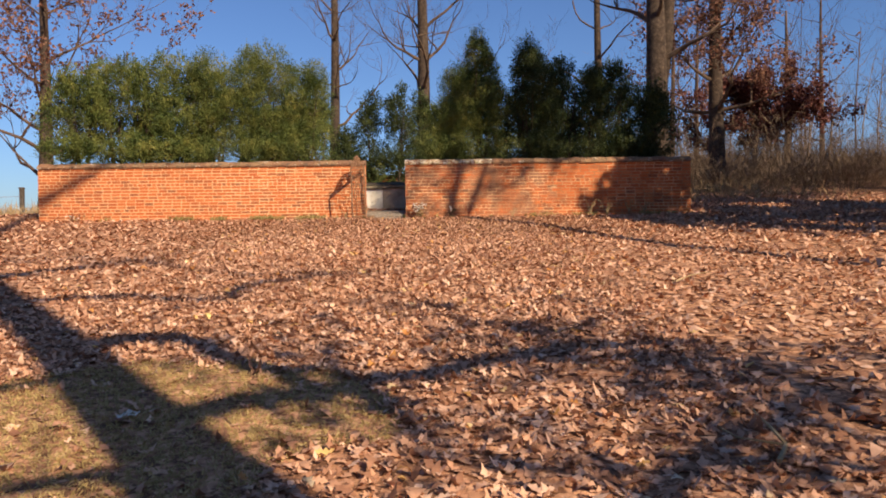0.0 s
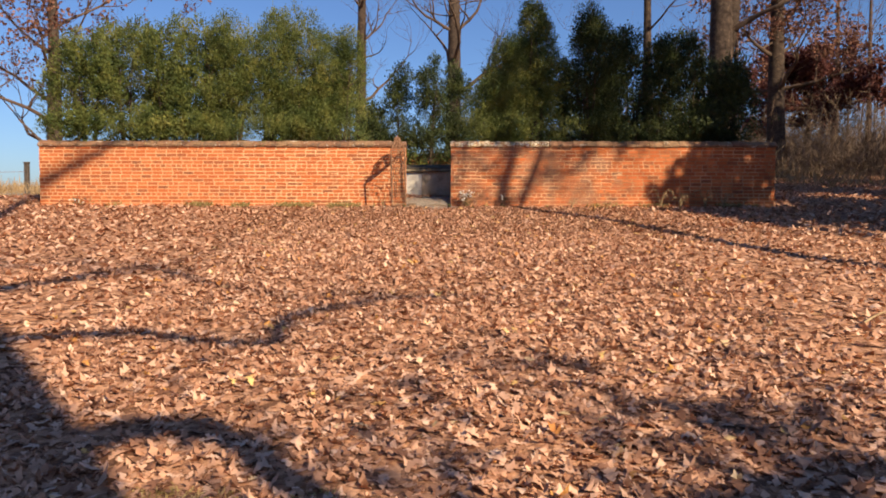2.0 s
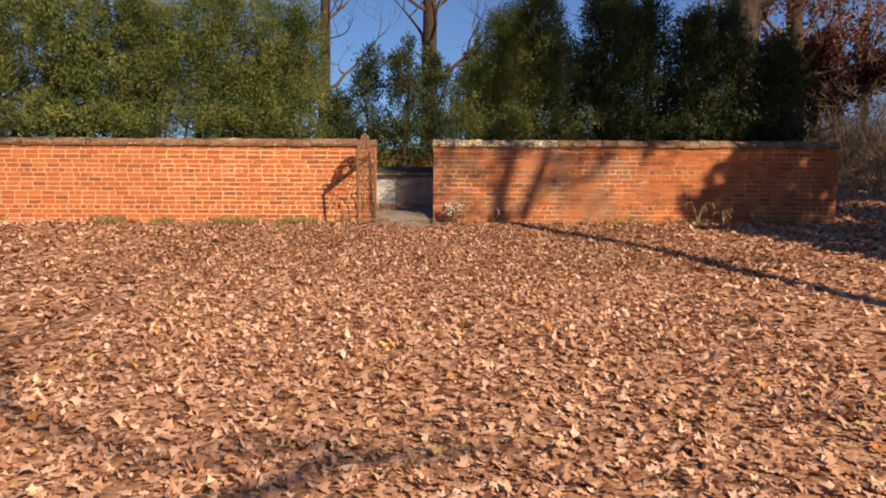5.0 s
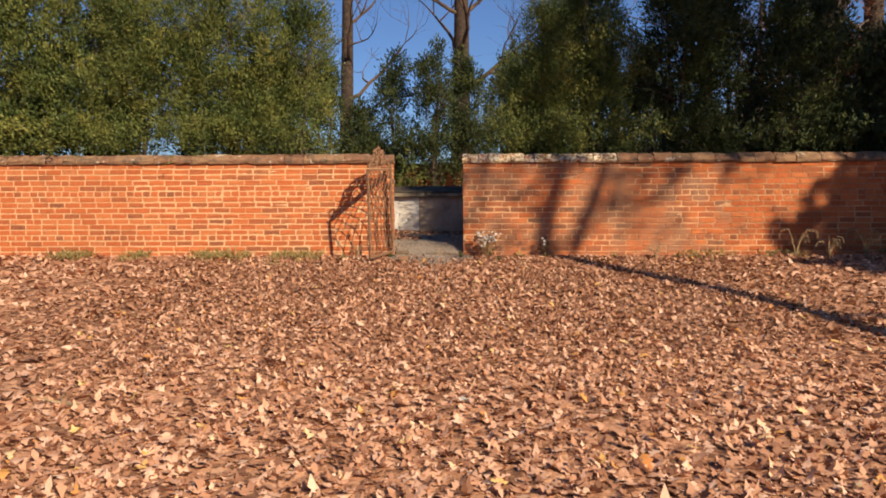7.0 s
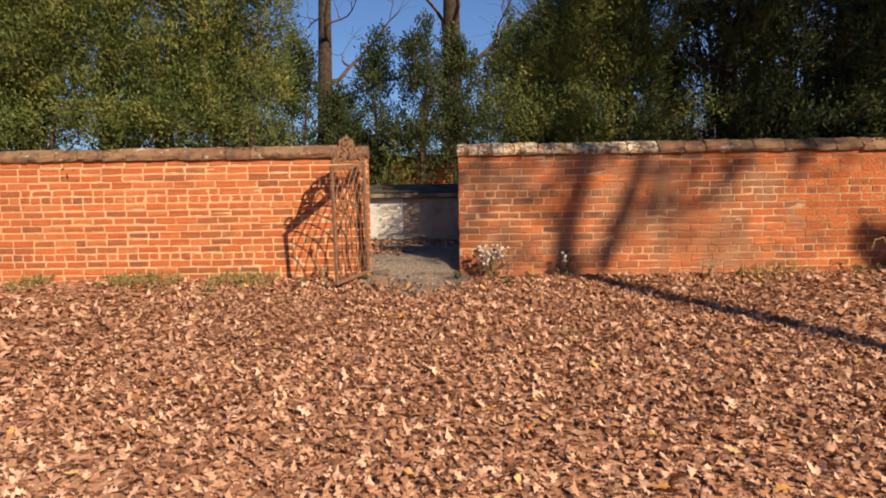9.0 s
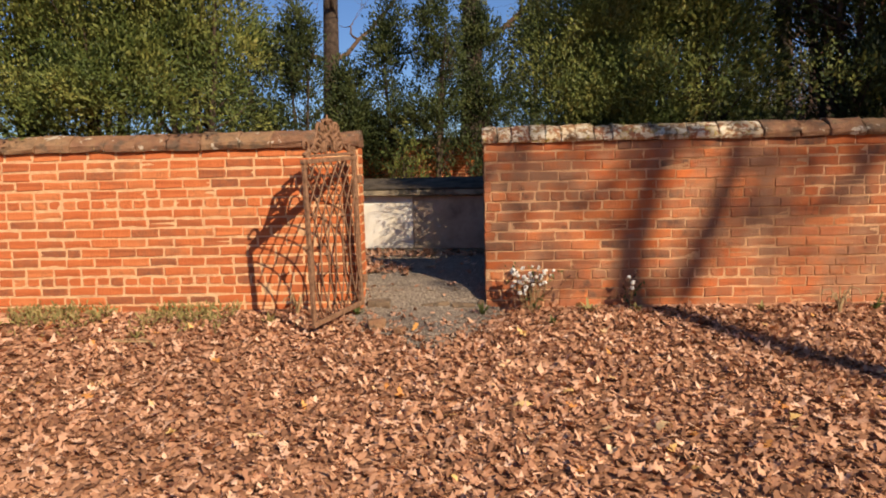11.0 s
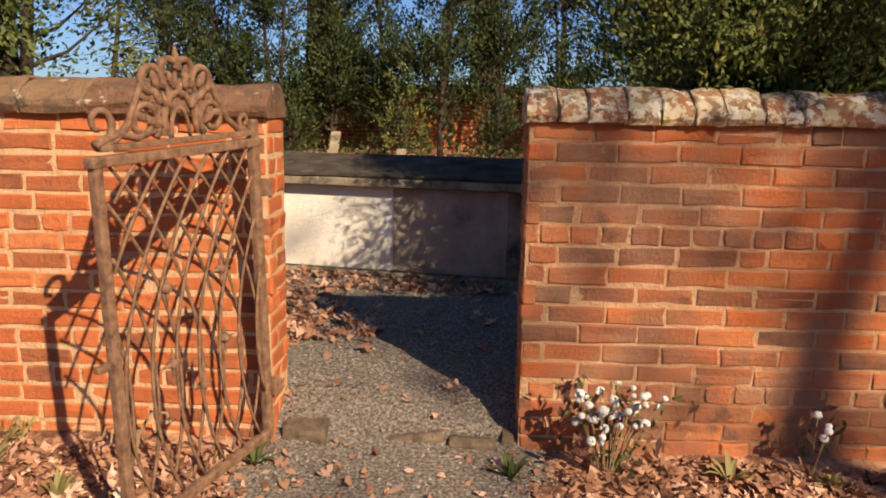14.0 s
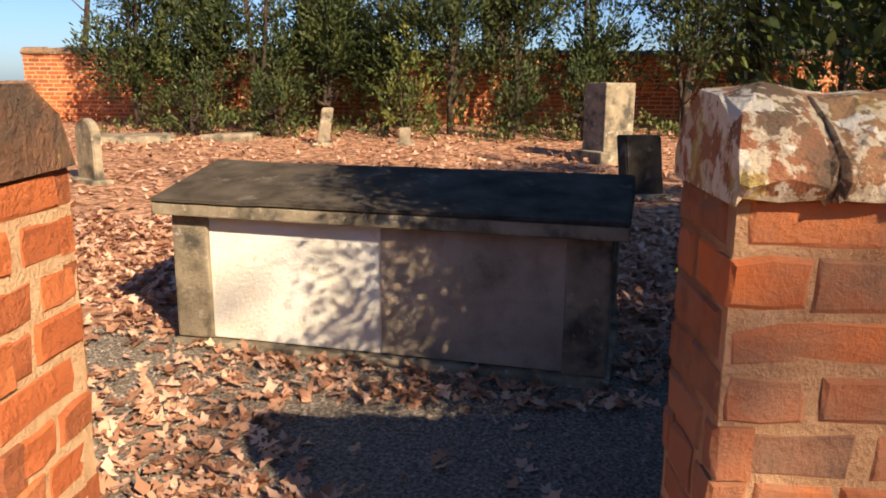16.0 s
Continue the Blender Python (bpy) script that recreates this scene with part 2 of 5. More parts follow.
def thing(name, label, category, at=(0, 0, 0), turn=0.0, group="", kind=""):
    ob = new(name)
    ob.empty_display_size = 0.1
    ob.matrix_basis = pose(*at, 0, 0, turn)
    return tagged(ob, label, category, group, kind)


def box(size, at=(0, 0, 0), bevel=0.0, jitter=0.0, seg=2):
    bm = bmesh.new()
    bmesh.ops.create_cube(bm, size=1.0, matrix=Matrix.Translation(at) @ Matrix.Diagonal((*size, 1)))
    if bevel:
        bmesh.ops.bevel(bm, geom=bm.edges[:], offset=bevel, segments=seg, affect="EDGES", profile=0.6)
    if jitter:
        for v in bm.verts:
            v.co += Vector(noise.noise_vector(v.co * 7.0)) * jitter
    return bm


def tube(points, radii, sides=6):
    """Verts and faces of a tapered tube along points."""
    verts, faces = [], []
    pts = [Vector(p) for p in points]
    side = None
    for i, p in enumerate(pts):
        d = (pts[min(i + 1, len(pts) - 1)] - pts[max(i - 1, 0)]).normalized()
        if side is None:
            side = d.orthogonal().normalized()
        side = (side - d * side.dot(d)).normalized()
        up = d.cross(side)
        r = radii[i] if isinstance(radii, (list, tuple)) else radii
        for k in range(sides):
            a = 2 * math.pi * k / sides
            verts.append(p + (side * math.cos(a) + up * math.sin(a)) * r)
    for i in range(len(pts) - 1):
        for k in range(sides):
            k2 = (k + 1) % sides
            faces.append((i * sides + k, i * sides + k2, (i + 1) * sides + k2, (i + 1) * sides + k))
    faces.append(tuple(range(sides - 1, -1, -1)))
    faces.append(tuple((len(pts) - 1) * sides + k for k in range(sides)))
    return verts, faces


class Bag:
    """Collects pieces of mesh into one."""

    def __init__(self):
        self.v, self.f = [], []

    def add(self, vf):
        o = len(self.v)
        self.v.extend(vf[0])
        self.f.extend(tuple(i + o for i in q) for q in vf[1])

    def mesh(self, name, mat, smooth=False):
        return mesh_of(name, self.v, self.f, mat, smooth)


# ---- ground ----
WALL_Y, WALL_T = 17.8, 0.25
L_END, R_END = -1.84, -0.90
L_FAR, R_FAR = -9.57, 5.83
REAR_Y = 30.6


def smooth01(v):
    v = min(max(v, 0.0), 1.0)
    return v * v * (3 - 2 * v)


def height(x, y):
    """The lie of the land: a steady slope up to the wall, level ground within it, a rise on the wooded side."""
    slope = 0.145 + 0.0925 * max(y, -12.0)
    inside = 1.93 + 0.012 * max(0.0, min(y - 18.0, 0.6)) / 0.6 + 0.04 * min(max(y - 18.0, 0.0), 14)
    far = slope if y < 40 else 0.145 + 0.0925 * 40 + 0.01 * (y - 40)
    behind = inside + (far - inside) * smooth01((x - 6.2) / 3.0)
    crest = 1.9 + 0.016 * min(max(y - 18.0, 0), 25) - 0.03 * max(0.0, y - 50)
    behind += (crest - behind) * smooth01((-9.7 - x) / 2.0)
    if x > -9.7 and y > 33 and x < 6.2:
        behind -= 0.03 * max(0.0, y - 50)
    k = smooth01((y - 17.75) / 0.35)
    return slope + (behind - slope) * k + 0.02 * noise.noise((x * 0.5, y * 0.5, 0.0))


def strip(a, b, step):
    return list(np.arange(a, b, step))


def build_ground():
    xs = [-900, -400, -150, -70, -40] + strip(-25, -12, 1.0) + strip(-12, 8, 0.25) + strip(8, 25, 1.0) + [25, 40, 70, 150, 400, 900]
    ys = [-400, -100, -40, -20, -12] + strip(-10, 0, 1.0) + strip(0, 17, 0.25) + strip(17, 19, 0.1) + strip(19, 33, 0.5) + [33, 36, 40, 50, 70, 110, 200, 400, 900]
    verts = [(x, y, height(x, y)) for y in ys for x in xs]
    w = len(xs)
    faces = [(j * w + i, j * w + i + 1, (j + 1) * w + i + 1, (j + 1) * w + i) for j in range(len(ys) - 1) for i in range(w - 1)]
    me = mesh_of("ground", verts, faces, LITTER, True)
    tagged(new("ground", me), "leaf-strewn sloping ground under brown oak litter", "ground", kind="structure")


build_ground()


# ---- brick walls ----
def brick_verts(sx, sz, dep, seed):
    """A worn brick: its front face towards -y with a chipped, uneven edge. Origin at the middle of its front."""
    r = random.Random(seed)
    c = 0.006
    hx, hz = sx / 2, sz / 2
    ring = ((-1, -1), (0, -1), (1, -1), (1, 0), (1, 1), (0, 1), (-1, 1), (-1, 0))
    shift = [(r.uniform(-0.0045, 0.003) * x, r.uniform(-0.0045, 0.003) * z) for x, z in ring]
    v = []
    for y, inset in ((0.0, c), (c, 0.0), (dep, 0.0)):
        for (x, z), (jx, jz) in zip(ring, shift):
            v.append((x * (hx - inset) + jx, y + (r.uniform(-0.002, 0.003) if y < dep else 0), z * (hz - inset) + jz))
    f = [tuple(range(8))]
    for o in (0, 8):
        for k in range(8):
            k2 = (k + 1) % 8
            f.append((o + k2, o + k, o + 8 + k, o + 8 + k2))
    return v, f


def plain_brick(sx, sz, dep):
    hx, hz = sx / 2, sz / 2
    v = [(x * hx, y, z * hz) for y in (0.0, dep) for x, z in ((-1, -1), (1, -1), (1, 1), (-1, 1))]
    return v, [(0, 1, 2, 3)] + [((k + 1) % 4, k, 4 + k, 4 + (k + 1) % 4) for k in range(4)]


COURSE = 0.0743
STRETCH, HEAD, JOINT = 0.205, 0.098, 0.012
stretchers = [mesh_of("brick", *brick_verts(STRETCH + random.uniform(-0.006, 0.006), COURSE - JOINT + random.uniform(-0.003, 0.002), 0.05, s), BRICK) for s in range(10)]
headers = [mesh_of("brick", *brick_verts(HEAD, COURSE - JOINT + random.uniform(-0.003, 0.002), 0.05, 30 + s), BRICK) for s in range(6)]
halves = [mesh_of("brick", *brick_verts(w, COURSE - JOINT, 0.05, 50 + w * 100), BRICK) for w in (0.05, 0.075, 0.13, 0.16)]


sooty_meshes = {}


def sooty_of(me):
    if me.name not in sooty_meshes:
        twin = me.copy()
        twin.materials.clear()
        twin.materials.append(BRICK_SOOTY)
        sooty_meshes[me.name] = twin
    return sooty_meshes[me.name]


def courses(a, b, z0, z1, seed):
    """Yields (kind, middle, z, width) of every brick of a wall face that runs from a to b."""
    r = random.Random(seed)
    rows = int(round((z1 - z0) / COURSE))
    for row in range(rows):
        from_top = rows - row
        z = z0 + (row + 0.5) * COURSE
        header = from_top in (6, 14)
        unit = (HEAD if header else STRETCH) + JOINT
        x = a + (0.0 if row % 2 else unit * 0.5) + r.uniform(-0.02, 0.02) - (unit if not row % 2 else 0)
        while x < b - 0.02:
            w = unit - JOINT
            if not header and r.random() < 0.07:
                w = HEAD
            s, e = max(x, a + 0.002), min(x + w, b - 0.002)
            x += w + JOINT
            if e - s < 0.03:
                continue
            yield ("h" if header or w == HEAD else "s") if e - s > w - 0.01 else "c", (s + e) / 2, z + r.uniform(-0.002, 0.002), e - s


def brick_face(parent, origin, turn, a, b, z0, z1, seed, single=None, sooty=False):
    """Lays bricks on a vertical face. single: the stretch (lo, hi) in which every brick is an object of its own; the rest is joined."""
    r = random.Random(seed + 100)
    m = pose(*origin, 0, 0, turn)
    rest = Bag()
    for kind, mid, z, w in courses(a, b, z0, z1, seed):
        at = m @ pose(mid, r.uniform(-0.003, 0.003), z, r.uniform(-0.6, 0.6), r.uniform(-0.5, 0.5), r.uniform(-0.7, 0.7))
        if single and single[0] <= mid <= single[1]:
            if kind == "s":
                me = r.choice(stretchers)
            elif kind == "h":
                me = r.choice(headers)
            else:
                me = min(halves + headers + stretchers, key=lambda q: abs(q.vertices[11].co.x * 2 - w) + (10 if q.vertices[11].co.x * 2 > w + 0.008 else 0))
            ob = new("brick", sooty_of(me) if sooty else me)
            ob.parent = parent
            ob.matrix_basis = at @ Matrix.Diagonal((1.028, 1, 1.09, 1)) if sooty else at
        else:
            v, f = plain_brick(w - 0.006 + r.uniform(-0.004, 0.003), COURSE - JOINT - 0.005 + r.uniform(-0.003, 0.003), 0.04)
            rest.add(([at @ Vector(q) for q in v], f))
    if rest.v:
        ob = part("brickwork", rest.mesh("brickwork", BRICK_JOINED), BRICK_JOINED, parent)
        tagged(ob, kind="stuff")


def coping_row(parent, a, b, y_mid, z, along_y=False, seed=1, single=True, low=0.2, high=0.36, mat=None):
    """Weathered blocks with a hunched top along a wall."""
    r = random.Random(seed)
    mat = mat or COPING
    profile = [(-0.150, 0.0), (-0.163, 0.018), (-0.160, 0.040), (-0.120, 0.082), (-0.060, 0.118), (0.03, 0.124), (0.10, 0.080), (0.130, 0.03), (0.127, 0.0)]
    x = a
    rest = Bag()
    while x < b - 0.03:
        w = r.uniform(low, high) * (1.0 if mat is not COPING_PALE or x < 0.0 else 2.4)
        e = min(x + w, b)
        if b - e < 0.1:
            e = b
        g = 0.002
        xs = [x + g, x + g + 0.007, (x + e) / 2, e - g - 0.007, e - g]
        dy, dz = r.uniform(-0.008, 0.008), r.uniform(-0.006, 0.008)
        verts, faces = [], []
        for i, q in enumerate(xs):
            k = 0.98 if i in (0, 4) else 1.0
            for py, pz in profile:
                jy, jz = r.uniform(-0.010, 0.010), r.uniform(-0.009, 0.009) if pz > 0 else r.uniform(-0.012, 0.0)
                p = (q, y_mid + py * k + dy + jy, z + pz * k + dz * (pz > 0) + jz)
                verts.append((p[1], p[0], p[2]) if along_y else p)
        n = len(profile)
        for i in range(4):
            for k in range(n):
                k2 = (k + 1) % n
                faces.append((i * n + k, (i + 1) * n + k, (i + 1) * n + k2, i * n + k2))
        faces.append(tuple(range(n)))
        faces.append(tuple(4 * n + k for k in range(n - 1, -1, -1)))
        if single:
            here = COPING if mat is COPING_PALE and x > 1.1 + 0.5 * math.sin(x * 9) else mat
            part("coping_stone", mesh_of("coping_stone", verts, faces, here), here, parent)
        else:
            rest.add((verts, faces))
        x = e
    if rest.v:
        tagged(part("coping", rest.mesh("coping", COPING), COPING, parent), kind="stuff")


def wall(name, label, a, b, y, z0, z1, single, seed, ends=(), both=False, cope_single=True, cope=None, low=0.17, high=0.34, sooty=False):
    """A brick wall along x whose front face looks towards -y."""
    ob = thing(name, label, "wall", kind="structure")
    inset = 0.005
    core = box((b - a - 2 * inset, WALL_T - 2 * inset, z1 - z0), ((a + b) / 2, y + WALL_T / 2, (z0 + z1) / 2))
    part("mortar_core", core, MORTAR_SOOTY if sooty else MORTAR, ob, "cream and grimy lime mortar" if sooty else "cream lime mortar")
    brick_face(ob, (0, y, 0), 0, a, b, z0, z1, seed, single, sooty)
    for x, turn in ends:
        if turn > 0:
            brick_face(ob, (x, y, 0), 90, 0.004, WALL_T - 0.004, z0, z1, seed + 3, (0, 9), sooty)
        else:
            brick_face(ob, (x, y + WALL_T, 0), -90, 0.004, WALL_T - 0.004, z0, z1, seed + 4, (0, 9), sooty)
    if both:
        brick_face(ob, (0, y + WALL_T, 0), 180, -b, -a, z0, z1, seed + 7)
    coping_row(ob, a - 0.01, b + 0.01, y + WALL_T / 2, z1 - 0.004, seed=seed, single=cope_single, low=low, high=high, mat=cope or COPING)
    return ob


Z0, Z1 = 1.70, 3.04
wall("wall_front_west", "orange-red brick wall with lichen-spotted coping beside the gate", L_FAR, L_END, WALL_Y, Z0, Z1, (-5.3, L_END), 11, [(L_END, 1)], True)
wall("wall_front_east", "stained red brick wall with lichen-spotted coping beside the gate", R_END, R_FAR, WALL_Y, Z0, Z1, (R_END, 2.6), 12, [(R_END, -1), (R_FAR, 1)], True, cope=COPING_PALE, low=0.085, high=0.14, sooty=True)
wall("wall_rear", "shaded red brick wall behind evergreen shrubs", L_FAR, R_FAR, REAR_Y, 2.3, 3.64, None, 13, cope_single=False)


def side_wall(name, x, turn):
    ob = thing(name, "red brick side wall of the graveyard", "wall", kind="structure")
    y0, y1 = WALL_Y + WALL_T + 0.004, REAR_Y - 0.004
    part("mortar_core", box((WALL_T - 0.014, y1 - y0, 1.62), (x, (y0 + y1) / 2, 2.23)), MORTAR, ob)
    brick_face(ob, (x + WALL_T / 2 * turn, 0, 0), 90 * turn, y0 if turn > 0 else -y1, y1 if turn > 0 else -y0, 1.78, 3.04, 21)
    coping_row(ob, y0 + 0.06, y1 - 0.06, x, 3.037, True, 31, False)


side_wall("wall_side_west", L_FAR + WALL_T / 2, 1)
side_wall("wall_side_east", R_FAR - WALL_T / 2, -1)


# ---- leaves, shrubs, trees ----
def cloud(name, mat, centres, axes, size, per, spread, aspect=0.45, seed=0, facing=None):
    """Leaflets in sprays: per leaflets round each centre, strung along its axis."""
    r = np.random.default_rng(seed)
    n = len(centres) * per
    c = np.repeat(centres, per, axis=0)
    ax = np.repeat(axes, per, axis=0)
    along = np.tile(np.linspace(0, 1, per), len(centres))[:, None]
    c = c + ax * along * spread + r.normal(0, spread * (0.16 if facing is None else 0.2), (n, 3))
    d = ax + r.normal(0, 0.65 if facing is None else 0.36, (n, 3))
    d /= np.linalg.norm(d, axis=1)[:, None] + 1e-9
    s = np.cross(d, r.normal(0, 1, (n, 3)) if facing is None else np.repeat(facing, per, axis=0) + r.normal(0, 0.38, (n, 3)))
    s /= np.linalg.norm(s, axis=1)[:, None] + 1e-9
    ln = (size * r.uniform(0.6, 1.3, n))[:, None]
    verts = np.stack([c, c + d * ln * 0.5 + s * ln * aspect * 0.5, c + d * ln, c + d * ln * 0.5 - s * ln * aspect * 0.5], axis=1).reshape(-1, 3)
    return fast_mesh(name, verts, np.arange(n * 4).reshape(-1, 4), mat, 4)


def crown_points(n, rx, ry, h, seed, blobs=40, low=0.05, taper=0.55, puff=0.30):
    """Spray centres over many uneven puffs that fill an upright crown, and the way each spray grows."""
    r = np.random.default_rng(seed)
    bu = np.concatenate([r.uniform(0.0, 1.0, blobs - 10), r.uniform(0.82, 1.06, 10)])
    ba = r.uniform(0, 2 * math.pi, blobs)
    prof = np.minimum(1.0, 0.72 + bu * 2.0) * (1 - taper * np.clip((bu - 0.3) / 0.7, 0, 1) ** 1.5)
    rr = np.sqrt(r.uniform(0.12, 1.0, blobs)) * prof
    bc = np.stack([(rx - puff * 0.5) * rr * np.cos(ba), (ry - puff * 0.5) * rr * np.sin(ba), h * (low + (0.93 - low) * bu)], axis=1)
    bs = puff * r.uniform(0.45, 1.35, blobs) * np.where(bu > 0.8, 0.7, 1.0) * max(1.0, rx / 1.2)
    tall = np.where(bu > 0.8, 2.3, 1.6)
    k = r.choice(blobs, n, p=bs ** 2 / np.sum(bs ** 2))
    d = r.normal(0, 1, (n, 3)) + np.array([0, 0, 0.5])
    d /= np.linalg.norm(d, axis=1)[:, None]
    shell = np.clip(1 - np.abs(r.normal(0, 0.15, n)), 0.1, 1)
    pts = bc[k] + d * (bs[k] * shell)[:, None] * np.stack([np.ones(n), np.ones(n), tall[k]], axis=1)
    out = d * 0.7 + np.stack([np.cos(ba[k]) * 0.25, np.sin(ba[k]) * 0.25, np.full(n, 0.75)], axis=1) + r.normal(0, 0.2, (n, 3))
    out /= np.linalg.norm(out, axis=1)[:, None]
    pts[:, 2] = np.maximum(pts[:, 2], 0.05)
    return pts, out, d


def shrub(label, at, h, rx, ry, seed, sprays=1500, leaf=0.056, group="", name="evergreen_shrub", per=16, taper=0.55, mat=None, lean=0.0, low=0.05, behind=None, extra=130, spread=0.18):
    ob = thing(name, label, "shrub" if "shrub" in name else "tree", at, 0, group)
    r = random.Random(seed)
    for k in range(4):
        bag = Bag()
        a = r.uniform(0, 6.28)
        q = r.uniform(0.2, 0.5)
        pts = [(0.05 * math.cos(a), 0.05 * math.sin(a), -0.08)] + [(q * rx * t * math.cos(a + 0.3 * t) + r.uniform(-0.04, 0.04), q * ry * t * math.sin(a), h * 0.85 * t) for t in (0.15, 0.35, 0.6, 0.85, 1.0)]
        bag.add(tube(pts, [q2 * max(1.0, h / 5) for q2 in (0.05, 0.045, 0.035, 0.025, 0.015, 0.006)], 6))
        for _ in range(9):
            t = r.uniform(0.1, 0.9)
            b = r.uniform(0, 6.28)
            s = Vector((q * rx * t * math.cos(a), q * ry * t * math.sin(a), h * 0.85 * t))
            e = s + Vector((rx * 0.55 * math.cos(b), ry * 0.55 * math.sin(b), h * 0.09))
            bag.add(tube([s, (s + e) / 2 + Vector((0, 0, -0.05)), e], [0.016, 0.01, 0.003], 4))
        part("stem", bag.mesh("stem", BARK, True), BARK, ob)
    pts, out, face = crown_points(sprays, rx, ry, h, seed, taper=taper, low=low)
    pts[:, 0] += lean * pts[:, 2] / h
    if behind:
        r2 = np.random.default_rng(seed + 900)
        hang = r2.uniform(-rx * 0.9, rx * 0.9, 4)
        pick = r2.integers(0, 4, extra)
        over = np.stack([hang[pick], np.full(extra, 17.98 - at[1]), 3.40 + 0.10 * np.sin(hang[pick] * 9) - at[2]], axis=1) + r2.normal(0, 1, (extra, 3)) * np.array([0.16, 0.10, 0.11])
        over[:, 2] = np.maximum(over[:, 2], 3.20 - at[2])
        pts = np.concatenate([pts, over])
        grow_out = np.array([0.0, -0.5, 0.45]) + r2.normal(0, 0.35, (extra, 3))
        out = np.concatenate([out, grow_out / np.linalg.norm(grow_out, axis=1)[:, None]])
        face = np.concatenate([face, np.tile(np.array([[0.1, -0.75, 0.6]]), (extra, 1))])
        pts[:, 1] = np.where(pts[:, 2] + at[2] < behind[1], np.maximum(pts[:, 1], behind[0] - at[1] + 0.12 * np.abs(np.sin(pts[:, 0] * 40))), pts[:, 1])
    part("foliage", cloud("foliage", mat or EVERGREEN, pts, out, leaf, per, spread, 0.42, seed, face), mat or EVERGREEN, ob)
    return ob


def grow(bag, tips, start, way, length, radius, depth, r, up=0.25, kids=(2, 4), crook=0.36, sides=None):
    """One crooked limb and its branches."""
    segs = 6 if depth > 1 else 4
    p, d = Vector(start), Vector(way).normalized()
    pts, rad = [p.copy()], [radius]
    for i in range(segs):
        d = (d + Vector((r.uniform(-1, 1), r.uniform(-1, 1), r.uniform(-0.6, 1) * 0.7 + up * 0.3)) * crook).normalized()
        p = p + d * length / segs
        pts.append(p.copy())
        rad.append(max(radius * (1 - 0.75 * (i + 1) / segs), 0.004))
    bag.add(tube(pts, rad, sides or (8 if depth >= 3 else 5 if depth == 2 else 3)))
    if depth <= 1:
        tips.extend(pts[1:])
        return
    for _ in range(r.randint(*kids)):
        i = r.randint(2, segs)
        side = Vector((r.uniform(-1, 1), r.uniform(-1, 1), r.uniform(-0.3, 0.9))).normalized()
        grow(bag, tips, pts[i], (d * 0.6 + side).normalized(), length * r.uniform(0.45, 0.7), rad[i] * 0.7, depth - 1, r, up, kids, crook)
    grow(bag, tips, pts[-1], d, length * 0.6, rad[-1] * 1.0, depth - 1, r, up, kids, crook)


def tree(label, at, trunk_h, radius, seed, limbs=7, limb_len=3.0, first=0.35, depth=3, leaves=0, leaf_mat=None, leaf=0.12, fork=None, lean=(0, 0), group="", spread=0.3, bark=None):
    """A trunk with a flared foot, crooked limbs, twigs and, where leaves is given, clinging leaves."""
    ob = thing("tree", label, "tree", at, 0, group)
    r = random.Random(seed)
    bag, tips, twigs = Bag(), [], []
    pts, rad = [], []
    n = 12
    for i in range(n + 1):
        t = i / n
        pts.append(Vector((lean[0] * t * trunk_h + 0.06 * math.sin(t * 5 + seed), lean[1] * t * trunk_h + 0.06 * math.cos(t * 4 + seed), -0.25 + (trunk_h + 0.25) * t)))
        rad.append(radius * (1 - 0.72 * t) * (1 + 0.55 * math.exp(-t * trunk_h / 0.35)))
    bag.add(tube(pts, rad, 14))
    if fork:
        grow(bag, tips, pts[int(n * fork)], (0.22, 0.1, 1), trunk_h * (1 - fork), rad[int(n * fork)] * 0.75, 3, r, 0.9, (2, 3), 0.1, 12)
    for k in range(limbs):
        t = first + (1 - first) * (k + r.random() * 0.6) / limbs
        a = k * 2.4 + r.uniform(-0.5, 0.5)
        i = min(int(t * n), n)
        twig = Bag()
        twigs.append(twig)
        grow(twig, tips, pts[i], (math.cos(a), math.sin(a), spread + 0.4 * t), limb_len * (1.15 - 0.6 * t) * r.uniform(0.8, 1.2), rad[i] * 0.32, depth, r)
    part("trunk", bag.mesh("trunk", bark or BARK, True), bark or BARK, ob)
    for twig in twigs:
        part("limb", twig.mesh("limb", TWIG), TWIG, ob)
    if leaves:
        rn = np.random.default_rng(seed)
        c = np.array([tuple(t) for t in tips])[rn.integers(0, len(tips), leaves)] + rn.normal(0, 0.12, (leaves, 3))
        ax = rn.normal(0, 1, (leaves, 3))
        ax /= np.linalg.norm(ax, axis=1)[:, None]
        part("foliage", cloud("foliage", leaf_mat, c, ax, leaf, 3, 0.15, 0.6, seed), leaf_mat, ob)
    return ob


def on(x, y, sink=0.0):
    return (x, y, height(x, y) - sink)


# clipped evergreens just inside the front wall
HEDGE_L = [(-8.9, 3.5, 0.9), (-8.1, 4.0, 0.95), (-7.1, 3.9, 1.0), (-6.4, 3.95, 0.85), (-5.7, 4.0, 0.95), (-5.0, 4.2, 0.95), (-4.2, 4.05, 0.9), (-3.45, 3.7, 0.8)]
for i, (x, h, w) in enumerate(HEDGE_L):
    shrub("dense olive-green evergreen shrub rising behind the brick wall", on(x, 18.68 + 0.12 * (i % 2)), h * 0.9, w, 0.78, 100 + i, 2700 if i > 3 else 1750, 0.043 if i > 3 else 0.056, group="evergreens behind the front wall", taper=0.4, low=0.30 if i < 7 else 0.46, behind=(18.16, 3.16))
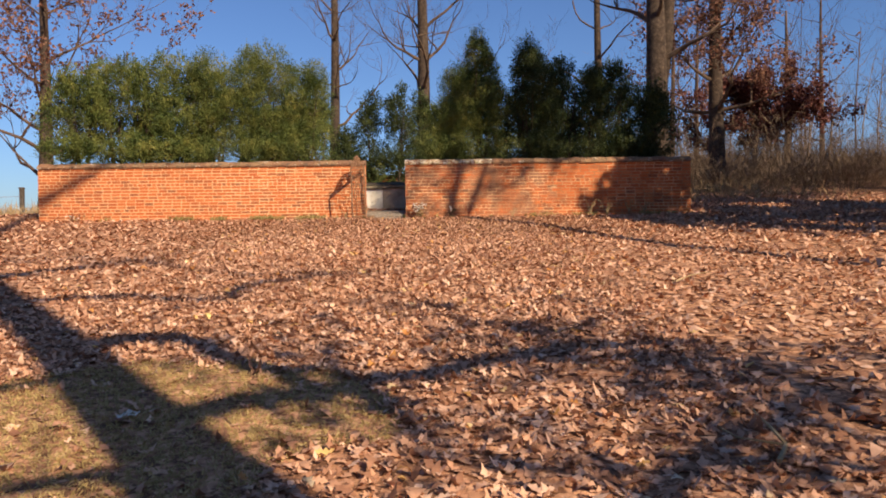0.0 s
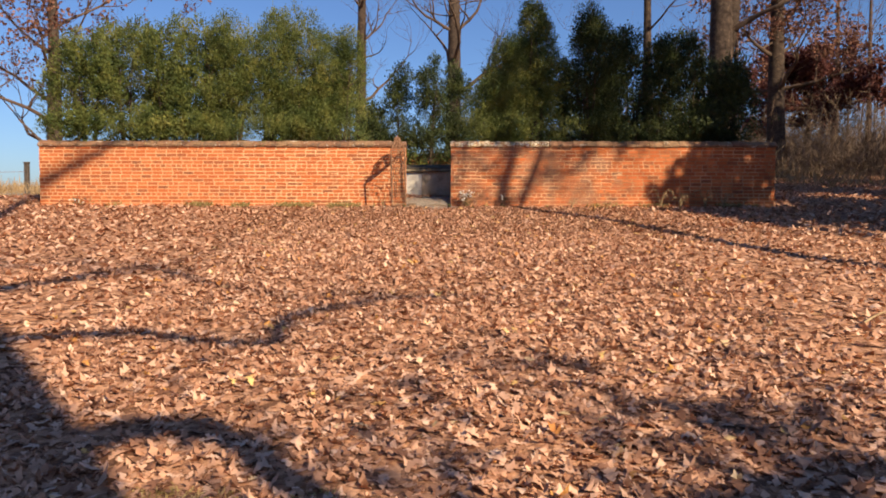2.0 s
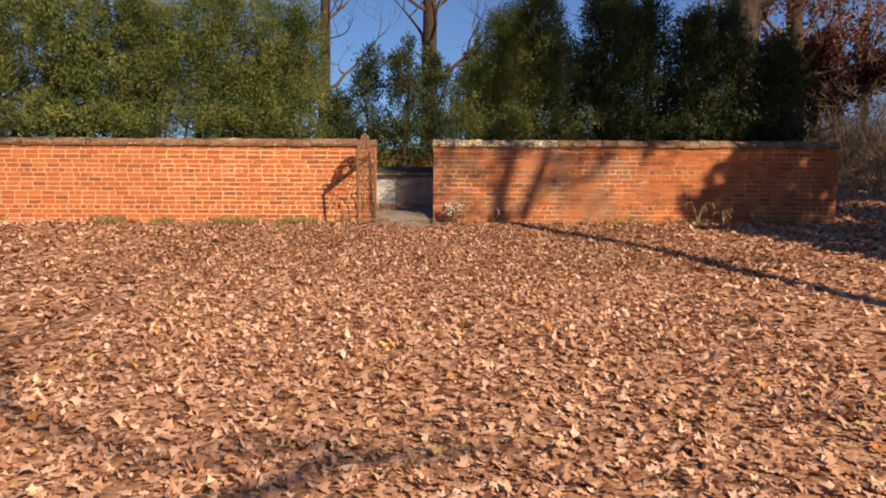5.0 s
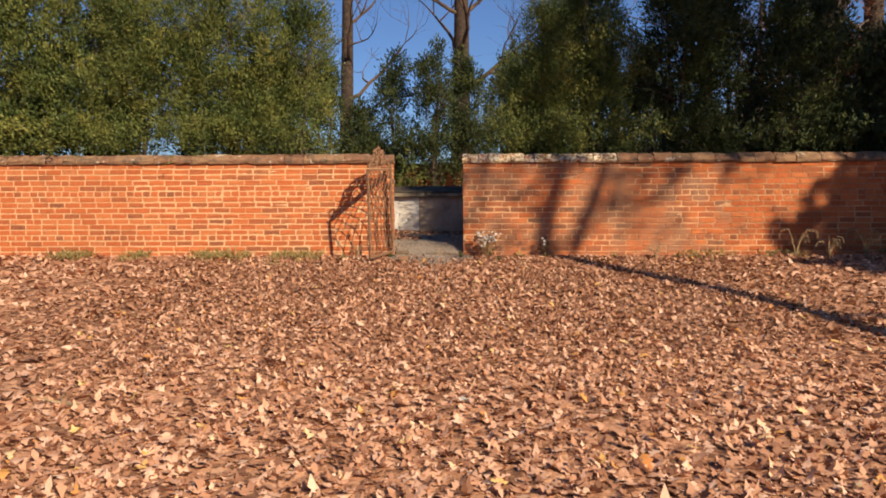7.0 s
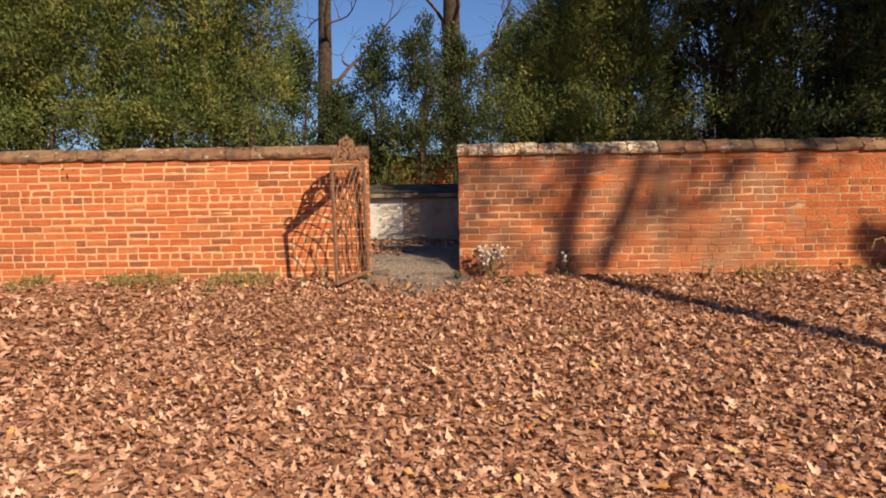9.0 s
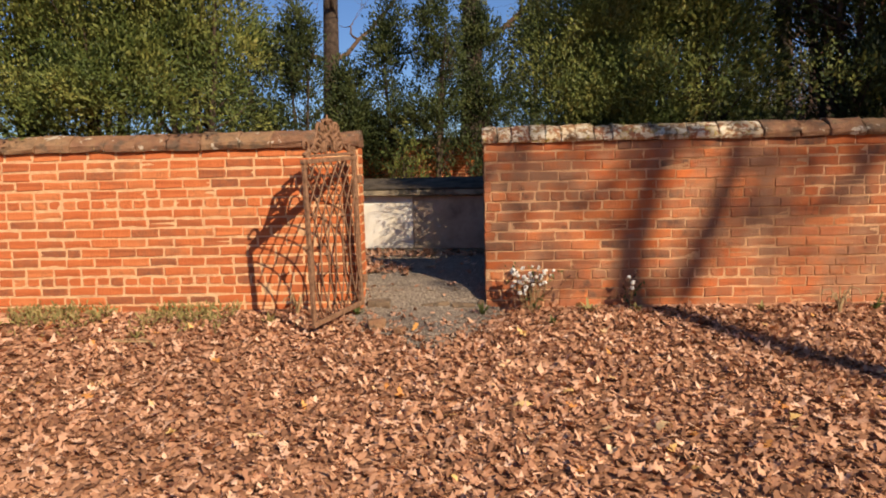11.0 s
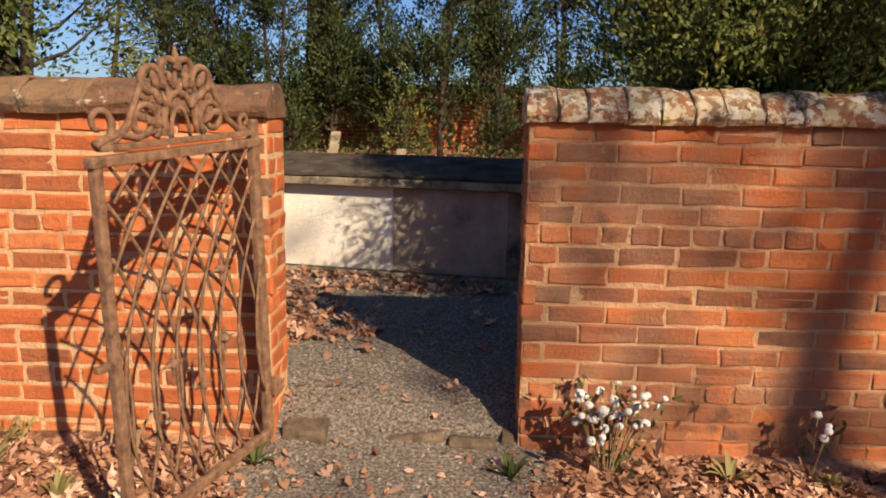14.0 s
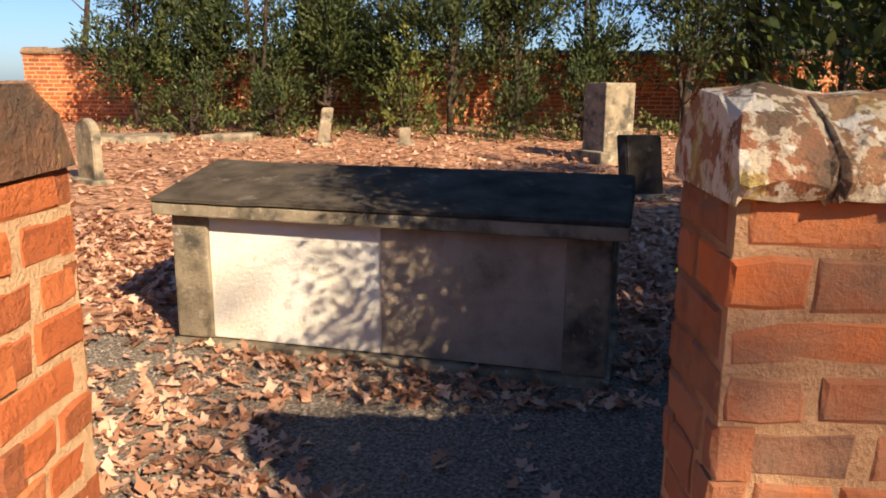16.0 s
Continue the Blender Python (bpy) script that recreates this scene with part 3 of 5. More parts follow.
HEDGE_R = [(0.34, 3.8, 0.70, 0.10), (0.95, 4.6, 0.85, 0.08), (2.2, 4.3, 1.0, 0.12), (3.0, 3.8, 0.85, 0.2), (3.65, 3.4, 0.75, 0.2), (4.25, 3.6, 0.95, 0.2), (5.2, 2.9, 0.75, 0.2)]
# from the third shrub on, the leaf colour carries the shade
for i, (x, h, w, low) in enumerate(HEDGE_R):
    shrub("green pointed evergreen shrub rising behind the brick wall", on(x, 18.68 + 0.12 * (i % 2)), h * 0.9, w, 0.78, 120 + i, 1650 if i > 2 else 5200 if i == 0 else 3600, group="evergreens behind the front wall", taper=0.8, low=low, behind=(18.16, 3.16), extra=110 if i < 2 else 24, leaf=0.056 if i > 2 else 0.034 if i == 0 else 0.045, mat=EVERGREEN if i < 2 else EVERGREEN_SHADED)
shrub("dense bright evergreen beside the gate opening", on(-0.05, 18.55), 2.25, 0.50, 0.34, 136, 2300, 0.032, group="evergreens behind the front wall", taper=0.2, low=0.40, behind=(18.16, 3.16), extra=60, mat=EVERGREEN)
REAR = [(-6.9, 3.4, 0.55), (-5.9, 3.7, 0.7), (-4.75, 3.9, 0.62), (-3.75, 2.5, 0.5), (-2.75, 4.0, 0.62), (-1.75, 4.3, 0.6), (-0.65, 3.9, 0.72), (0.55, 4.2, 0.7), (1.9, 4.3, 0.8), (3.2, 4.2, 0.9), (4.4, 4.0, 0.9)]
# shade under the rear wall is put into the leaf colour
for i, (x, h, w) in enumerate(REAR):
    shrub("ragged evergreen with shade-toned leaves in front of the rear brick wall", on(x, 29.3 + 0.35 * math.sin(i * 2.2)), h, w + 0.08, 0.66, 140 + i, 820, 0.085, spread=0.26, group="evergreens along the rear wall", taper=0.6, low=0.16, mat=EVERGREEN_SHADED)
LOW = [(-5.6, 0.7, 0.45), (-4.35, 0.55, 0.4), (-2.35, 1.1, 0.42), (-0.75, 0.6, 0.42), (0.35, 0.75, 0.45)]
for i, (x, h, w) in enumerate(LOW):
    shrub("low green evergreen bush before the rear shrubs", on(x, 28.35 + 0.25 * math.sin(i * 3.1)), h, w, 0.35, 180 + i, 110, 0.07, group="low bushes along the rear wall", taper=0.5, low=0.04, mat=EVERGREEN if i == 2 else EVERGREEN_SHADED)

# trees beyond the wall
tree("tall bare oak trunk behind the evergreen shrubs", on(-4.5, 31.6), 14, 0.25, 5, limbs=13, limb_len=2.6, first=0.26, depth=4)
tree("tall dark bare oak behind the graveyard", on(-0.93, 35.8), 17, 0.38, 6, limbs=16, limb_len=4.0, first=0.28, depth=4)
tree("thick forked oak trunk beside the graveyard wall", on(6.8, 24.2), 14, 0.42, 7, limbs=12, limb_len=2.6, first=0.36, fork=0.30, depth=4)
tree("slender pale tree trunk behind the evergreens", on(6.2, 30.0), 14, 0.2, 8, limbs=12, limb_len=2.6, first=0.3, depth=4)
tree("oak with clinging russet leaves at the edge of the woods", on(10.5, 29.0), 13, 0.34, 9, limbs=18, limb_len=2.9, first=0.24, depth=4, leaves=8000, leaf_mat=RUSSET, leaf=0.13, spread=-0.05)
tree("small beech with dark russet leaves in the woods", on(14.9, 36.0), 3.6, 0.17, 10, limbs=14, limb_len=2.8, first=0.35, leaves=10000, leaf_mat=MAROON, leaf=0.15, spread=-0.1)
tree("oak with sparse orange-brown leaves behind the field", on(-20.5, 39.0), 14, 0.42, 11, limbs=16, limb_len=5.5, first=0.16, depth=4, leaves=3200, leaf_mat=RUSSET, leaf=0.2)

# ---- trees behind the walker, whose shade falls on the leaves and the wall ----
def shade(x, y, h, z=None):
    """The place, h metres above the spot (x, y), whose shadow falls on that spot."""
    g = height(x, y) if z is None else z
    return Vector((x, y, g)) - RAY * (h / math.sin(radians(SUN_EL)))


def limb_of(bag, tips, pts, radii, r, twigs=6, twig_len=1.0, depth=2):
    fine, rad = [], []
    for i in range(len(pts) - 1):
        for k in range(3):
            t = k / 3
            fine.append(pts[i].lerp(pts[i + 1], t) + Vector((r.uniform(-1, 1), r.uniform(-1, 1), r.uniform(-1, 1))) * radii[i] * 0.35)
            rad.append(radii[i] + (radii[i + 1] - radii[i]) * t)
    fine.append(pts[-1])
    rad.append(radii[-1])
    bag.add(tube(fine, rad, 8))
    for _ in range(twigs):
        i = r.randint(len(fine) // 3, len(fine) - 1)
        way = Vector((r.uniform(-1, 1), r.uniform(-1, 1), r.uniform(-0.4, 0.8)))
        grow(bag, tips, fine[i], way, twig_len * r.uniform(0.6, 1.3), max(rad[i] * 0.4, 0.012), depth, r)


def shading_oak(label, base, trunk_h, radius, limbs, seed, leaves=0, leafy=()):
    ob = thing("tree", label, "tree", (0, 0, 0))
    r = random.Random(seed)
    b0 = Vector(on(*base, 0.2))
    bag, tips = Bag(), []
    if trunk_h:
        limb_of(bag, tips, [b0 + Vector((0, 0, trunk_h * t)) for t in (0, 0.05, 0.3, 0.6, 0.85, 1.0)], [radius * q for q in (1.5, 1.05, 0.92, 0.75, 0.5, 0.25)], r, 7, 2.2, 3)
        part("trunk", bag.mesh("trunk", BARK, True), BARK, ob)
    ends = []
    for k, (spots, radii, tw, tl) in enumerate(limbs):
        lim = Bag()
        limb_of(lim, ends if k in leafy else tips, spots, radii, r, tw, tl)
        part("limb", lim.mesh("limb", BARK, True), BARK, ob)
    if leaves:
        rn = np.random.default_rng(seed)
        near = np.array([tuple(t) for t in ends])
        c = near[rn.integers(0, len(near), leaves)] + rn.normal(0, 0.22, (leaves, 3))
        ax = rn.normal(0, 1, (leaves, 3))
        ax /= np.linalg.norm(ax, axis=1)[:, None]
        part("foliage", cloud("foliage", RUSSET, c, ax, 0.15, 3, 0.2, 0.6, seed), RUSSET, ob)
    return ob


shading_oak("tall bare oak with crooked limbs beside the leafy slope", (4.20, -3.5), 17, 0.31, [
    ([shade(-2.9, 5.6, 7.5), shade(-2.13, 5.81, 7.4), shade(-1.27, 4.98, 7.0), shade(-0.81, 4.47, 6.8), shade(-0.2, 4.2, 6.6)], [0.13, 0.12, 0.10, 0.085, 0.04], 3, 0.8),
    ([shade(-1.6, 3.95, 6.1), shade(-0.9, 4.35, 6.0), shade(-0.14, 4.79, 6.0), shade(0.84, 5.31, 6.0), shade(1.9, 5.5, 6.0)], [0.11, 0.10, 0.09, 0.07, 0.04], 12, 1.0),
    ([shade(-4.35, 7.45, 9.0), shade(-3.26, 7.69, 8.8), shade(-2.53, 7.37, 8.6), shade(-2.12, 7.4, 8.5), shade(-2.21, 8.13, 8.6), shade(-1.45, 8.98, 8.7), shade(-0.5, 9.1, 8.7)], [0.085, 0.08, 0.075, 0.075, 0.07, 0.05, 0.025], 5, 0.9),
    ([shade(-5.4, 8.8, 10.1), shade(-4.4, 10.7, 10.2), shade(-3.3, 9.5, 10.2), shade(-2.3, 8.9, 10.0), shade(-1.4, 9.2, 10.0)], [0.06, 0.05, 0.042, 0.03, 0.02], 8, 1.0),
    ([shade(0.2, 1.7, 4.2), shade(0.6, 2.6, 4.6), shade(1.3, 3.5, 5.0), shade(2.2, 4.4, 5.4)], [0.09, 0.08, 0.06, 0.03], 14, 1.1),
    ([shade(0.9, 0.8, 3.5), shade(1.7, 1.9, 4.0), shade(2.4, 3.0, 4.5), shade(3.0, 4.2, 5.0)], [0.09, 0.08, 0.06, 0.03], 10, 1.1),
    ([shade(-2.3, 4.85, 6.9), shade(-3.0, 4.3, 6.7), shade(-3.8, 4.0, 6.6), shade(-4.6, 4.2, 6.6)], [0.06, 0.055, 0.045, 0.02], 5, 0.8),
    ([shade(-2.6, 2.9, 5.0), shade(-1.84, 3.13, 5.0), shade(-1.53, 3.27, 5.0), shade(-1.22, 3.05, 5.0), shade(-0.75, 2.75, 4.9)], [0.03, 0.05, 0.055, 0.06, 0.07], 3, 0.6),
    ([Vector((4.20, -3.5, 13.6)), shade(-9.9, 17.8, 13.0, 2.0), shade(-9.2, 17.8, 13.2, 2.45), shade(-8.5, 17.8, 13.4, 2.8), shade(-7.6, 17.8, 13.6, 3.3)], [0.13, 0.12, 0.11, 0.09, 0.05], 9, 1.1),
], 41, leaves=850, leafy=(1, 4, 5))
shading_oak("leaning bare tree with a forked crown on the slope", (8.2, 5.6), 0, 0.2, [
    ([Vector(on(8.2, 5.6, 0.2)), shade(5.4, 9.2, 2.9), shade(3.5, 11.4, 4.8), shade(2.5, 13.8, 6.4), shade(1.75, 15.34, 7.5), shade(0.45, 17.6, 9.3), shade(0.16, 17.8, 9.5, 2.0), shade(0.36, 17.8, 9.8, 3.05), shade(0.6, 17.8, 10.2, 5.0), shade(0.9, 17.8, 10.5, 8.0)], [0.2, 0.14, 0.13, 0.12, 0.12, 0.12, 0.12, 0.11, 0.09, 0.03], 2, 1.2),
    ([shade(0.58, 17.8, 9.5, 1.8), shade(0.70, 17.8, 9.6, 2.2), shade(0.98, 17.8, 9.7, 2.85), shade(1.3, 17.8, 9.8, 4.0)], [0.08, 0.075, 0.065, 0.03], 2, 0.8),
    ([shade(0.25, 17.8, 9.5, 2.2), shade(-0.1, 17.8, 9.6, 2.45), shade(-0.45, 17.8, 9.7, 2.75), shade(-0.75, 17.8, 9.8, 3.0)], [0.04, 0.035, 0.03, 0.015], 8, 0.6),
    ([shade(2.2, 14.4, 6.9), shade(3.2, 14.3, 7.2), shade(4.4, 13.8, 7.4), shade(5.5, 13.2, 7.6)], [0.05, 0.045, 0.04, 0.02], 2, 0.7),
    ([shade(1.05, 18.0, 9.9, 3.3), shade(1.5, 18.0, 10.0, 3.7), shade(2.1, 18.0, 10.1, 4.1), shade(2.9, 18.0, 10.3, 4.4)], [0.05, 0.045, 0.035, 0.02], 12, 0.9),
    ([shade(0.98, 17.8, 9.7, 2.85), shade(1.5, 17.8, 9.8, 2.95), shade(2.1, 17.8, 9.9, 2.9), shade(2.7, 17.8, 10.0, 3.05)], [0.04, 0.035, 0.03, 0.015], 12, 0.7),
], 42, leaves=300, leafy=(2, 4, 5))
# cedars kept out of view, placed for their shade on wall end and ground
for x, y, h, w, k in ((10.95, 11.4, 8.8, 3.0, 1), (13.4, 11.6, 10.0, 3.0, 2), (16.2, 15.0, 10.5, 3.2, 3), (14.0, 15.6, 8.0, 2.2, 4), (18.5, 18.5, 11.0, 2.8, 5), (22.0, 23.5, 10.5, 2.7, 6), (25.5, 26.0, 11.0, 2.8, 7), (20.5, 27.0, 8.5, 2.4, 8), (17.5, 12.0, 9.5, 3.0, 9)):
    shrub("unseen conical cedar added to shade the wall end and the slope", on(x, y), h, w, w, 160 + k, 950 if k < 4 else 520, 0.26, spread=0.31, group="cedars beside the slope", name="unseen_cedar_tree", taper=0.9)


# pines out of view, leaned and thinned to set the dappled shade they cast
for x, y, h, w, k in ((10.7, 9.9, 13.5, 2.5, 1), (13.2, 9.4, 14.5, 2.6, 2)):
    shrub("unseen tall pine with a high thin crown, added to dapple wall and hedge", on(x, y), h, w, 0.9, 170 + k, 190, 0.26, spread=0.31, group="pines beside the slope", name="unseen_pine_tree", taper=0.7, low=0.70, lean=-1.7)


# ---- woods, field edge ----
def woods():
    r = random.Random(77)
    bag, tips = Bag(), []
    for k in range(110):
        x, y = r.uniform(11, 50), r.uniform(36, 72)
        h = r.uniform(5, 11)
        b = Vector(on(x, y, 0.3))
        top = b + Vector((r.uniform(-0.8, 0.8), r.uniform(-0.5, 0.5), h))
        rad = r.uniform(0.025, 0.08)
        bag.add(tube([b, b.lerp(top, 0.5) + Vector((r.uniform(-0.2, 0.2), 0, 0)), top], [rad, rad * 0.7, rad * 0.2], 5))
        for _ in range(9):
            s = b.lerp(top, r.uniform(0.25, 0.95))
            grow(bag, tips, s, (r.uniform(-1, 1), r.uniform(-1, 1), r.uniform(0.2, 1)), r.uniform(1.2, 2.6), rad * 0.35, 2, r, kids=(2, 3))
    tagged(new("far_woods", bag.mesh("far_woods", THICKET)), "bare brown saplings and twigs of the winter woods", "woods", kind="stuff")
    rn = np.random.default_rng(5)
    n = 13500
    x = rn.uniform(8.0, 46, n)
    y = rn.uniform(25, 58, n)
    keep = (x - 7.6) > (36 - y) * 0.30
    x, y = x[keep], y[keep]
    mound = 0.6 + 3.2 * rn.uniform(0, 1, len(x)) * (0.5 + 0.5 * np.sin(x * 0.7 + np.cos(y * 0.5) * 2))
    z = np.array([height(a, b) for a, b in zip(x, y)]) + mound * rn.uniform(0.1, 1, len(x))
    ax = np.stack([rn.normal(0, 0.5, len(x)), rn.normal(0, 0.5, len(x)), np.ones(len(x))], axis=1)
    ax /= np.linalg.norm(ax, axis=1)[:, None]
    me = cloud("bramble_thicket", THICKET, np.stack([x, y, z], axis=1), ax, 0.62, 9, 0.6, 0.024, 6)
    tagged(new("bramble_thicket", me), "tangled brown winter brambles under the trees", "brambles", kind="stuff")
    n = 6000
    x, y = rn.uniform(7.4, 26, n), rn.uniform(24.5, 37, n)
    keep = (x - 6.8) > (30 - y) * 0.45
    x, y = x[keep], y[keep]
    z = np.array([height(a, b) for a, b in zip(x, y)]) + rn.uniform(0.0, 0.8, len(x))
    ax = np.stack([rn.normal(0, 0.7, len(x)), rn.normal(0, 0.7, len(x)), np.ones(len(x))], axis=1)
    ax /= np.linalg.norm(ax, axis=1)[:, None]
    me = cloud("bramble_thicket", THICKET, np.stack([x, y, z], axis=1), ax, 0.45, 8, 0.4, 0.03, 8)
    tagged(new("bramble_thicket", me), "low brown brambles at the edge of the leaves", "brambles", kind="stuff")
    # added screen behind the camera, never in view: blocks low sky to deepen shadows
    n = 5200
    x, y = rn.uniform(-70, 70, n), rn.uniform(-46, -26, n)
    z = rn.uniform(-3.0, 9.0, n)
    ax = np.stack([rn.normal(0, 0.5, n), rn.normal(0, 0.5, n), np.ones(n)], axis=1)
    ax /= np.linalg.norm(ax, axis=1)[:, None]
    me = cloud("far_woods", THICKET, np.stack([x, y, z], axis=1), ax, 1.5, 7, 1.6, 0.5, 9)
    tagged(new("far_woods", me), "unseen brown screen of woods behind the camera, added to cut sky light", "woods", kind="stuff")


woods()
for x, y, h, k in ((20.0, 44.0, 10, 1), (25.0, 50.0, 13, 2), (29.5, 46.0, 12, 3), (17.5, 52.0, 13, 4), (14.0, 46.0, 11, 5), (34.0, 55.0, 14, 6)):
    tree("bare pale tree in the winter woods", on(x, y), h, 0.2, 200 + k, limbs=12, limb_len=4.0, first=0.2, group="bare trees of the woods", bark=TWIG)
tree("small crooked bare tree outside the rear wall", on(-10.0, 33.5), 4.5, 0.09, 230, limbs=6, limb_len=1.3, first=0.4, leaves=60, leaf_mat=RUSSET, lean=(0.08, 0))


def dry_grass():
    rn = np.random.default_rng(15)
    n = 2600
    x = np.concatenate([rn.uniform(-34, -10.2, n), rn.uniform(6.2, 12, 300)])
    y = np.concatenate([rn.uniform(24, 46, n), rn.uniform(22, 30, 300)])
    z = np.array([height(a, b) for a, b in zip(x, y)])
    ax = np.stack([rn.normal(0, 0.2, len(x)), rn.normal(0, 0.2, len(x)), np.ones(len(x))], axis=1)
    me = cloud("dry_grass", STEM, np.stack([x, y, z], axis=1), ax, 0.5, 6, 0.15, 0.04, 16)
    tagged(new("dry_grass", me), "tall dry straw-coloured grass along the field edge", "grass", kind="stuff")


dry_grass()


def fence_post(at, h):
    ob = thing("fence_post", "dark weathered wooden post beside the field", "post", at)
    part("post", box((0.14, 0.14, h + 0.2), (0, 0, h / 2 - 0.1), 0.02, 0.015), POST_WOOD, ob)
    part("cap", box((0.17, 0.17, 0.05), (0, 0, h + 0.02), 0.012), POST_WOOD, ob)
    bag = Bag()
    bag.add(tube([(0, -0.08, h * 0.75), (-2, -0.08, h * 0.7), (-4.5, -0.06, h * 0.74)], 0.008, 4))
    part("wire", bag.mesh("wire", RUST), RUST, ob)


fence_post(on(-15.6, 27.9), 1.15)


# ---- gate ----
def rod(points, r, sides=6):
    return tube(points, r, sides)


def spiral(cx, cz, r0, r1, a0, a1, n=18):
    return [(cx + (r0 + (r1 - r0) * i / n) * math.cos(a0 + (a1 - a0) * i / n), 0.0, cz + (r0 + (r1 - r0) * i / n) * math.sin(a0 + (a1 - a0) * i / n)) for i in range(n + 1)]


def garden_gate(at, turn):
    """A wrought-iron gate: x runs from the hinge to the free side, z up."""
    W, H = 0.74, 1.06
    ob = thing("iron_gate", "rusty wrought-iron gate with scrolled crest, standing open", "gate", at, turn)
    part("hinge_stile", box((0.04, 0.03, H + 0.10), (0.018, 0, H / 2 + 0.03), 0.007, 0.003), RUST, ob)
    part("free_stile", box((0.03, 0.028, H + 0.06), (W - 0.012, 0, H / 2 - 0.02), 0.006, 0.002), RUST, ob)
    part("bottom_rail", box((W, 0.028, 0.035), (W / 2, 0, -0.03), 0.006, 0.002), RUST, ob)
    part("top_rail", box((W + 0.02, 0.034, 0.03), (W / 2, 0, H), 0.006, 0.002), RUST, ob)
    part("top_rail", box((W - 0.06, 0.026, 0.018), (W / 2, 0, H + 0.034), 0.004, 0.002), RUST, ob)
    # crossing rods: straight lattice above, sweeping ogee loops below
    n = 7
    for sgn in (1, -1):
        off = 0.008 * sgn
        for k in range(-5, n + 1):
            pts = []
            x0 = (k + 0.5) * W / n
            for i in range(29):
                t = i / 28
                z = H - t * H
                x = x0 + 1.02 * t * (1 - 0.76 * t)
                x = x if sgn > 0 else W - x
                if 0.03 < x < W - 0.03:
                    pts.append((x, off, z))
            if len(pts) > 3:
                bag = Bag()
                bag.add(rod(pts, 0.0058, 5))
                part("lattice_rod", bag.mesh("lattice_rod", RUST, True), RUST, ob)
    for cx, cz in ((0.24, 0.42), (0.50, 0.42), (0.37, 0.30), (0.24, 0.66), (0.50, 0.66)):
        bm = bmesh.new()
        bmesh.ops.create_uvsphere(bm, u_segments=8, v_segments=6, radius=0.02, matrix=Matrix.Translation((cx, 0, cz)) @ Matrix.Diagonal((1, 0.9, 0.8, 1)))
        for a in range(4):
            bmesh.ops.create_cone(bm, segments=5, radius1=0.009, radius2=0.001, depth=0.05, matrix=Matrix.Translation((cx + 0.03 * math.cos(a * 1.57), 0, cz + 0.03 * math.sin(a * 1.57))) @ Euler((0, math.pi / 2 - a * 1.57, 0)).to_matrix().to_4x4())
        part("rosette", bm, RUST, ob)
    # crest of scrolls over the top rail
    z = H + 0.04
    mid = W * 0.52
    crest = [
        ([(mid + 0.075 * math.cos(a), 0, z + 0.012 + 0.125 * math.sin(a)) for a in np.linspace(0, math.pi, 15)], 0.020),
        ([(mid + 0.042 * math.cos(a), 0, z + 0.005 + 0.085 * math.sin(a)) for a in np.linspace(0, math.pi, 13)], 0.012),
        (spiral(mid - 0.15, z + 0.055, 0.062, 0.018, -0.8, 7.5), 0.018), (spiral(mid + 0.15, z + 0.055, 0.062, 0.018, math.pi + 0.8, math.pi - 7.5), 0.018),
        (spiral(mid - 0.115, z + 0.165, 0.055, 0.016, -0.3, 6.5), 0.019), (spiral(mid + 0.115, z + 0.165, 0.055, 0.016, math.pi + 0.3, math.pi - 6.5), 0.019),
        (spiral(mid - 0.04, z + 0.195, 0.045, 0.012, 0.2, 6.0), 0.018), (spiral(mid + 0.04, z + 0.195, 0.045, 0.012, math.pi - 0.2, math.pi - 6.0), 0.018),
        ([(0.05, 0, z), (0.10, 0, z + 0.012), (0.16, 0, z + 0.05), (0.21, 0, z + 0.12), (0.24, 0, z + 0.19)], 0.018),
        ([(W - 0.03, 0, z), (W - 0.09, 0, z + 0.012), (W - 0.14, 0, z + 0.05), (W - 0.18, 0, z + 0.12), (W - 0.22, 0, z + 0.19)], 0.018),
        (spiral(0.065, z + 0.036, 0.030, 0.008, -1.57, 5.2), 0.014), (spiral(W - 0.04, z + 0.06, 0.052, 0.016, -1.9, -7.6), 0.017),
        ([(W - 0.02, 0, z + 0.005), (W - 0.10, 0, z + 0.03), (W - 0.17, 0, z + 0.015), (W - 0.25, 0, z + 0.03)], 0.02),
    ]
    for pts, rad in crest:
        bag = Bag()
        bag.add(rod(pts, [rad * 0.68 * (1.0 - 0.35 * i / len(pts)) for i in range(len(pts))], 7))
        part("scroll", bag.mesh("scroll", RUST, True), RUST, ob)
    # palmette of acanthus leaves fanned round the arch
    for dist, count, long in ((0.115, 9, 0.026), (0.150, 11, 0.030), (0.190, 9, 0.032)):
        for k in range(count):
            a = math.pi * (0.10 + 0.80 * k / (count - 1))
            cx, cz = mid + 0.92 * dist * math.cos(a), z + 0.012 + (1.12 - 0.12 * abs(math.cos(a))) * dist * math.sin(a)
            bm = bmesh.new()
            bmesh.ops.create_icosphere(bm, subdivisions=2, radius=1.0, matrix=Matrix.Translation((cx, 0.006 * (-1) ** k, cz)) @ Euler((0, -a + 0.35 * math.sin(k * 2.1), 0)).to_matrix().to_4x4() @ Matrix.Diagonal((long, 0.009, 0.0125, 1)))
            for v in bm.verts:
                v.co += Vector(noise.noise_vector(v.co * 45.0)) * 0.006
            for f in bm.faces:
                f.smooth = True
            part("acanthus_leaf", bm, RUST, ob)
    bag = Bag()
    bag.add(rod([(mid, 0, z + 0.22), (mid, 0, z + 0.27)], [0.014, 0.004], 6))
    part("finial", bag.mesh("finial", RUST), RUST, ob)
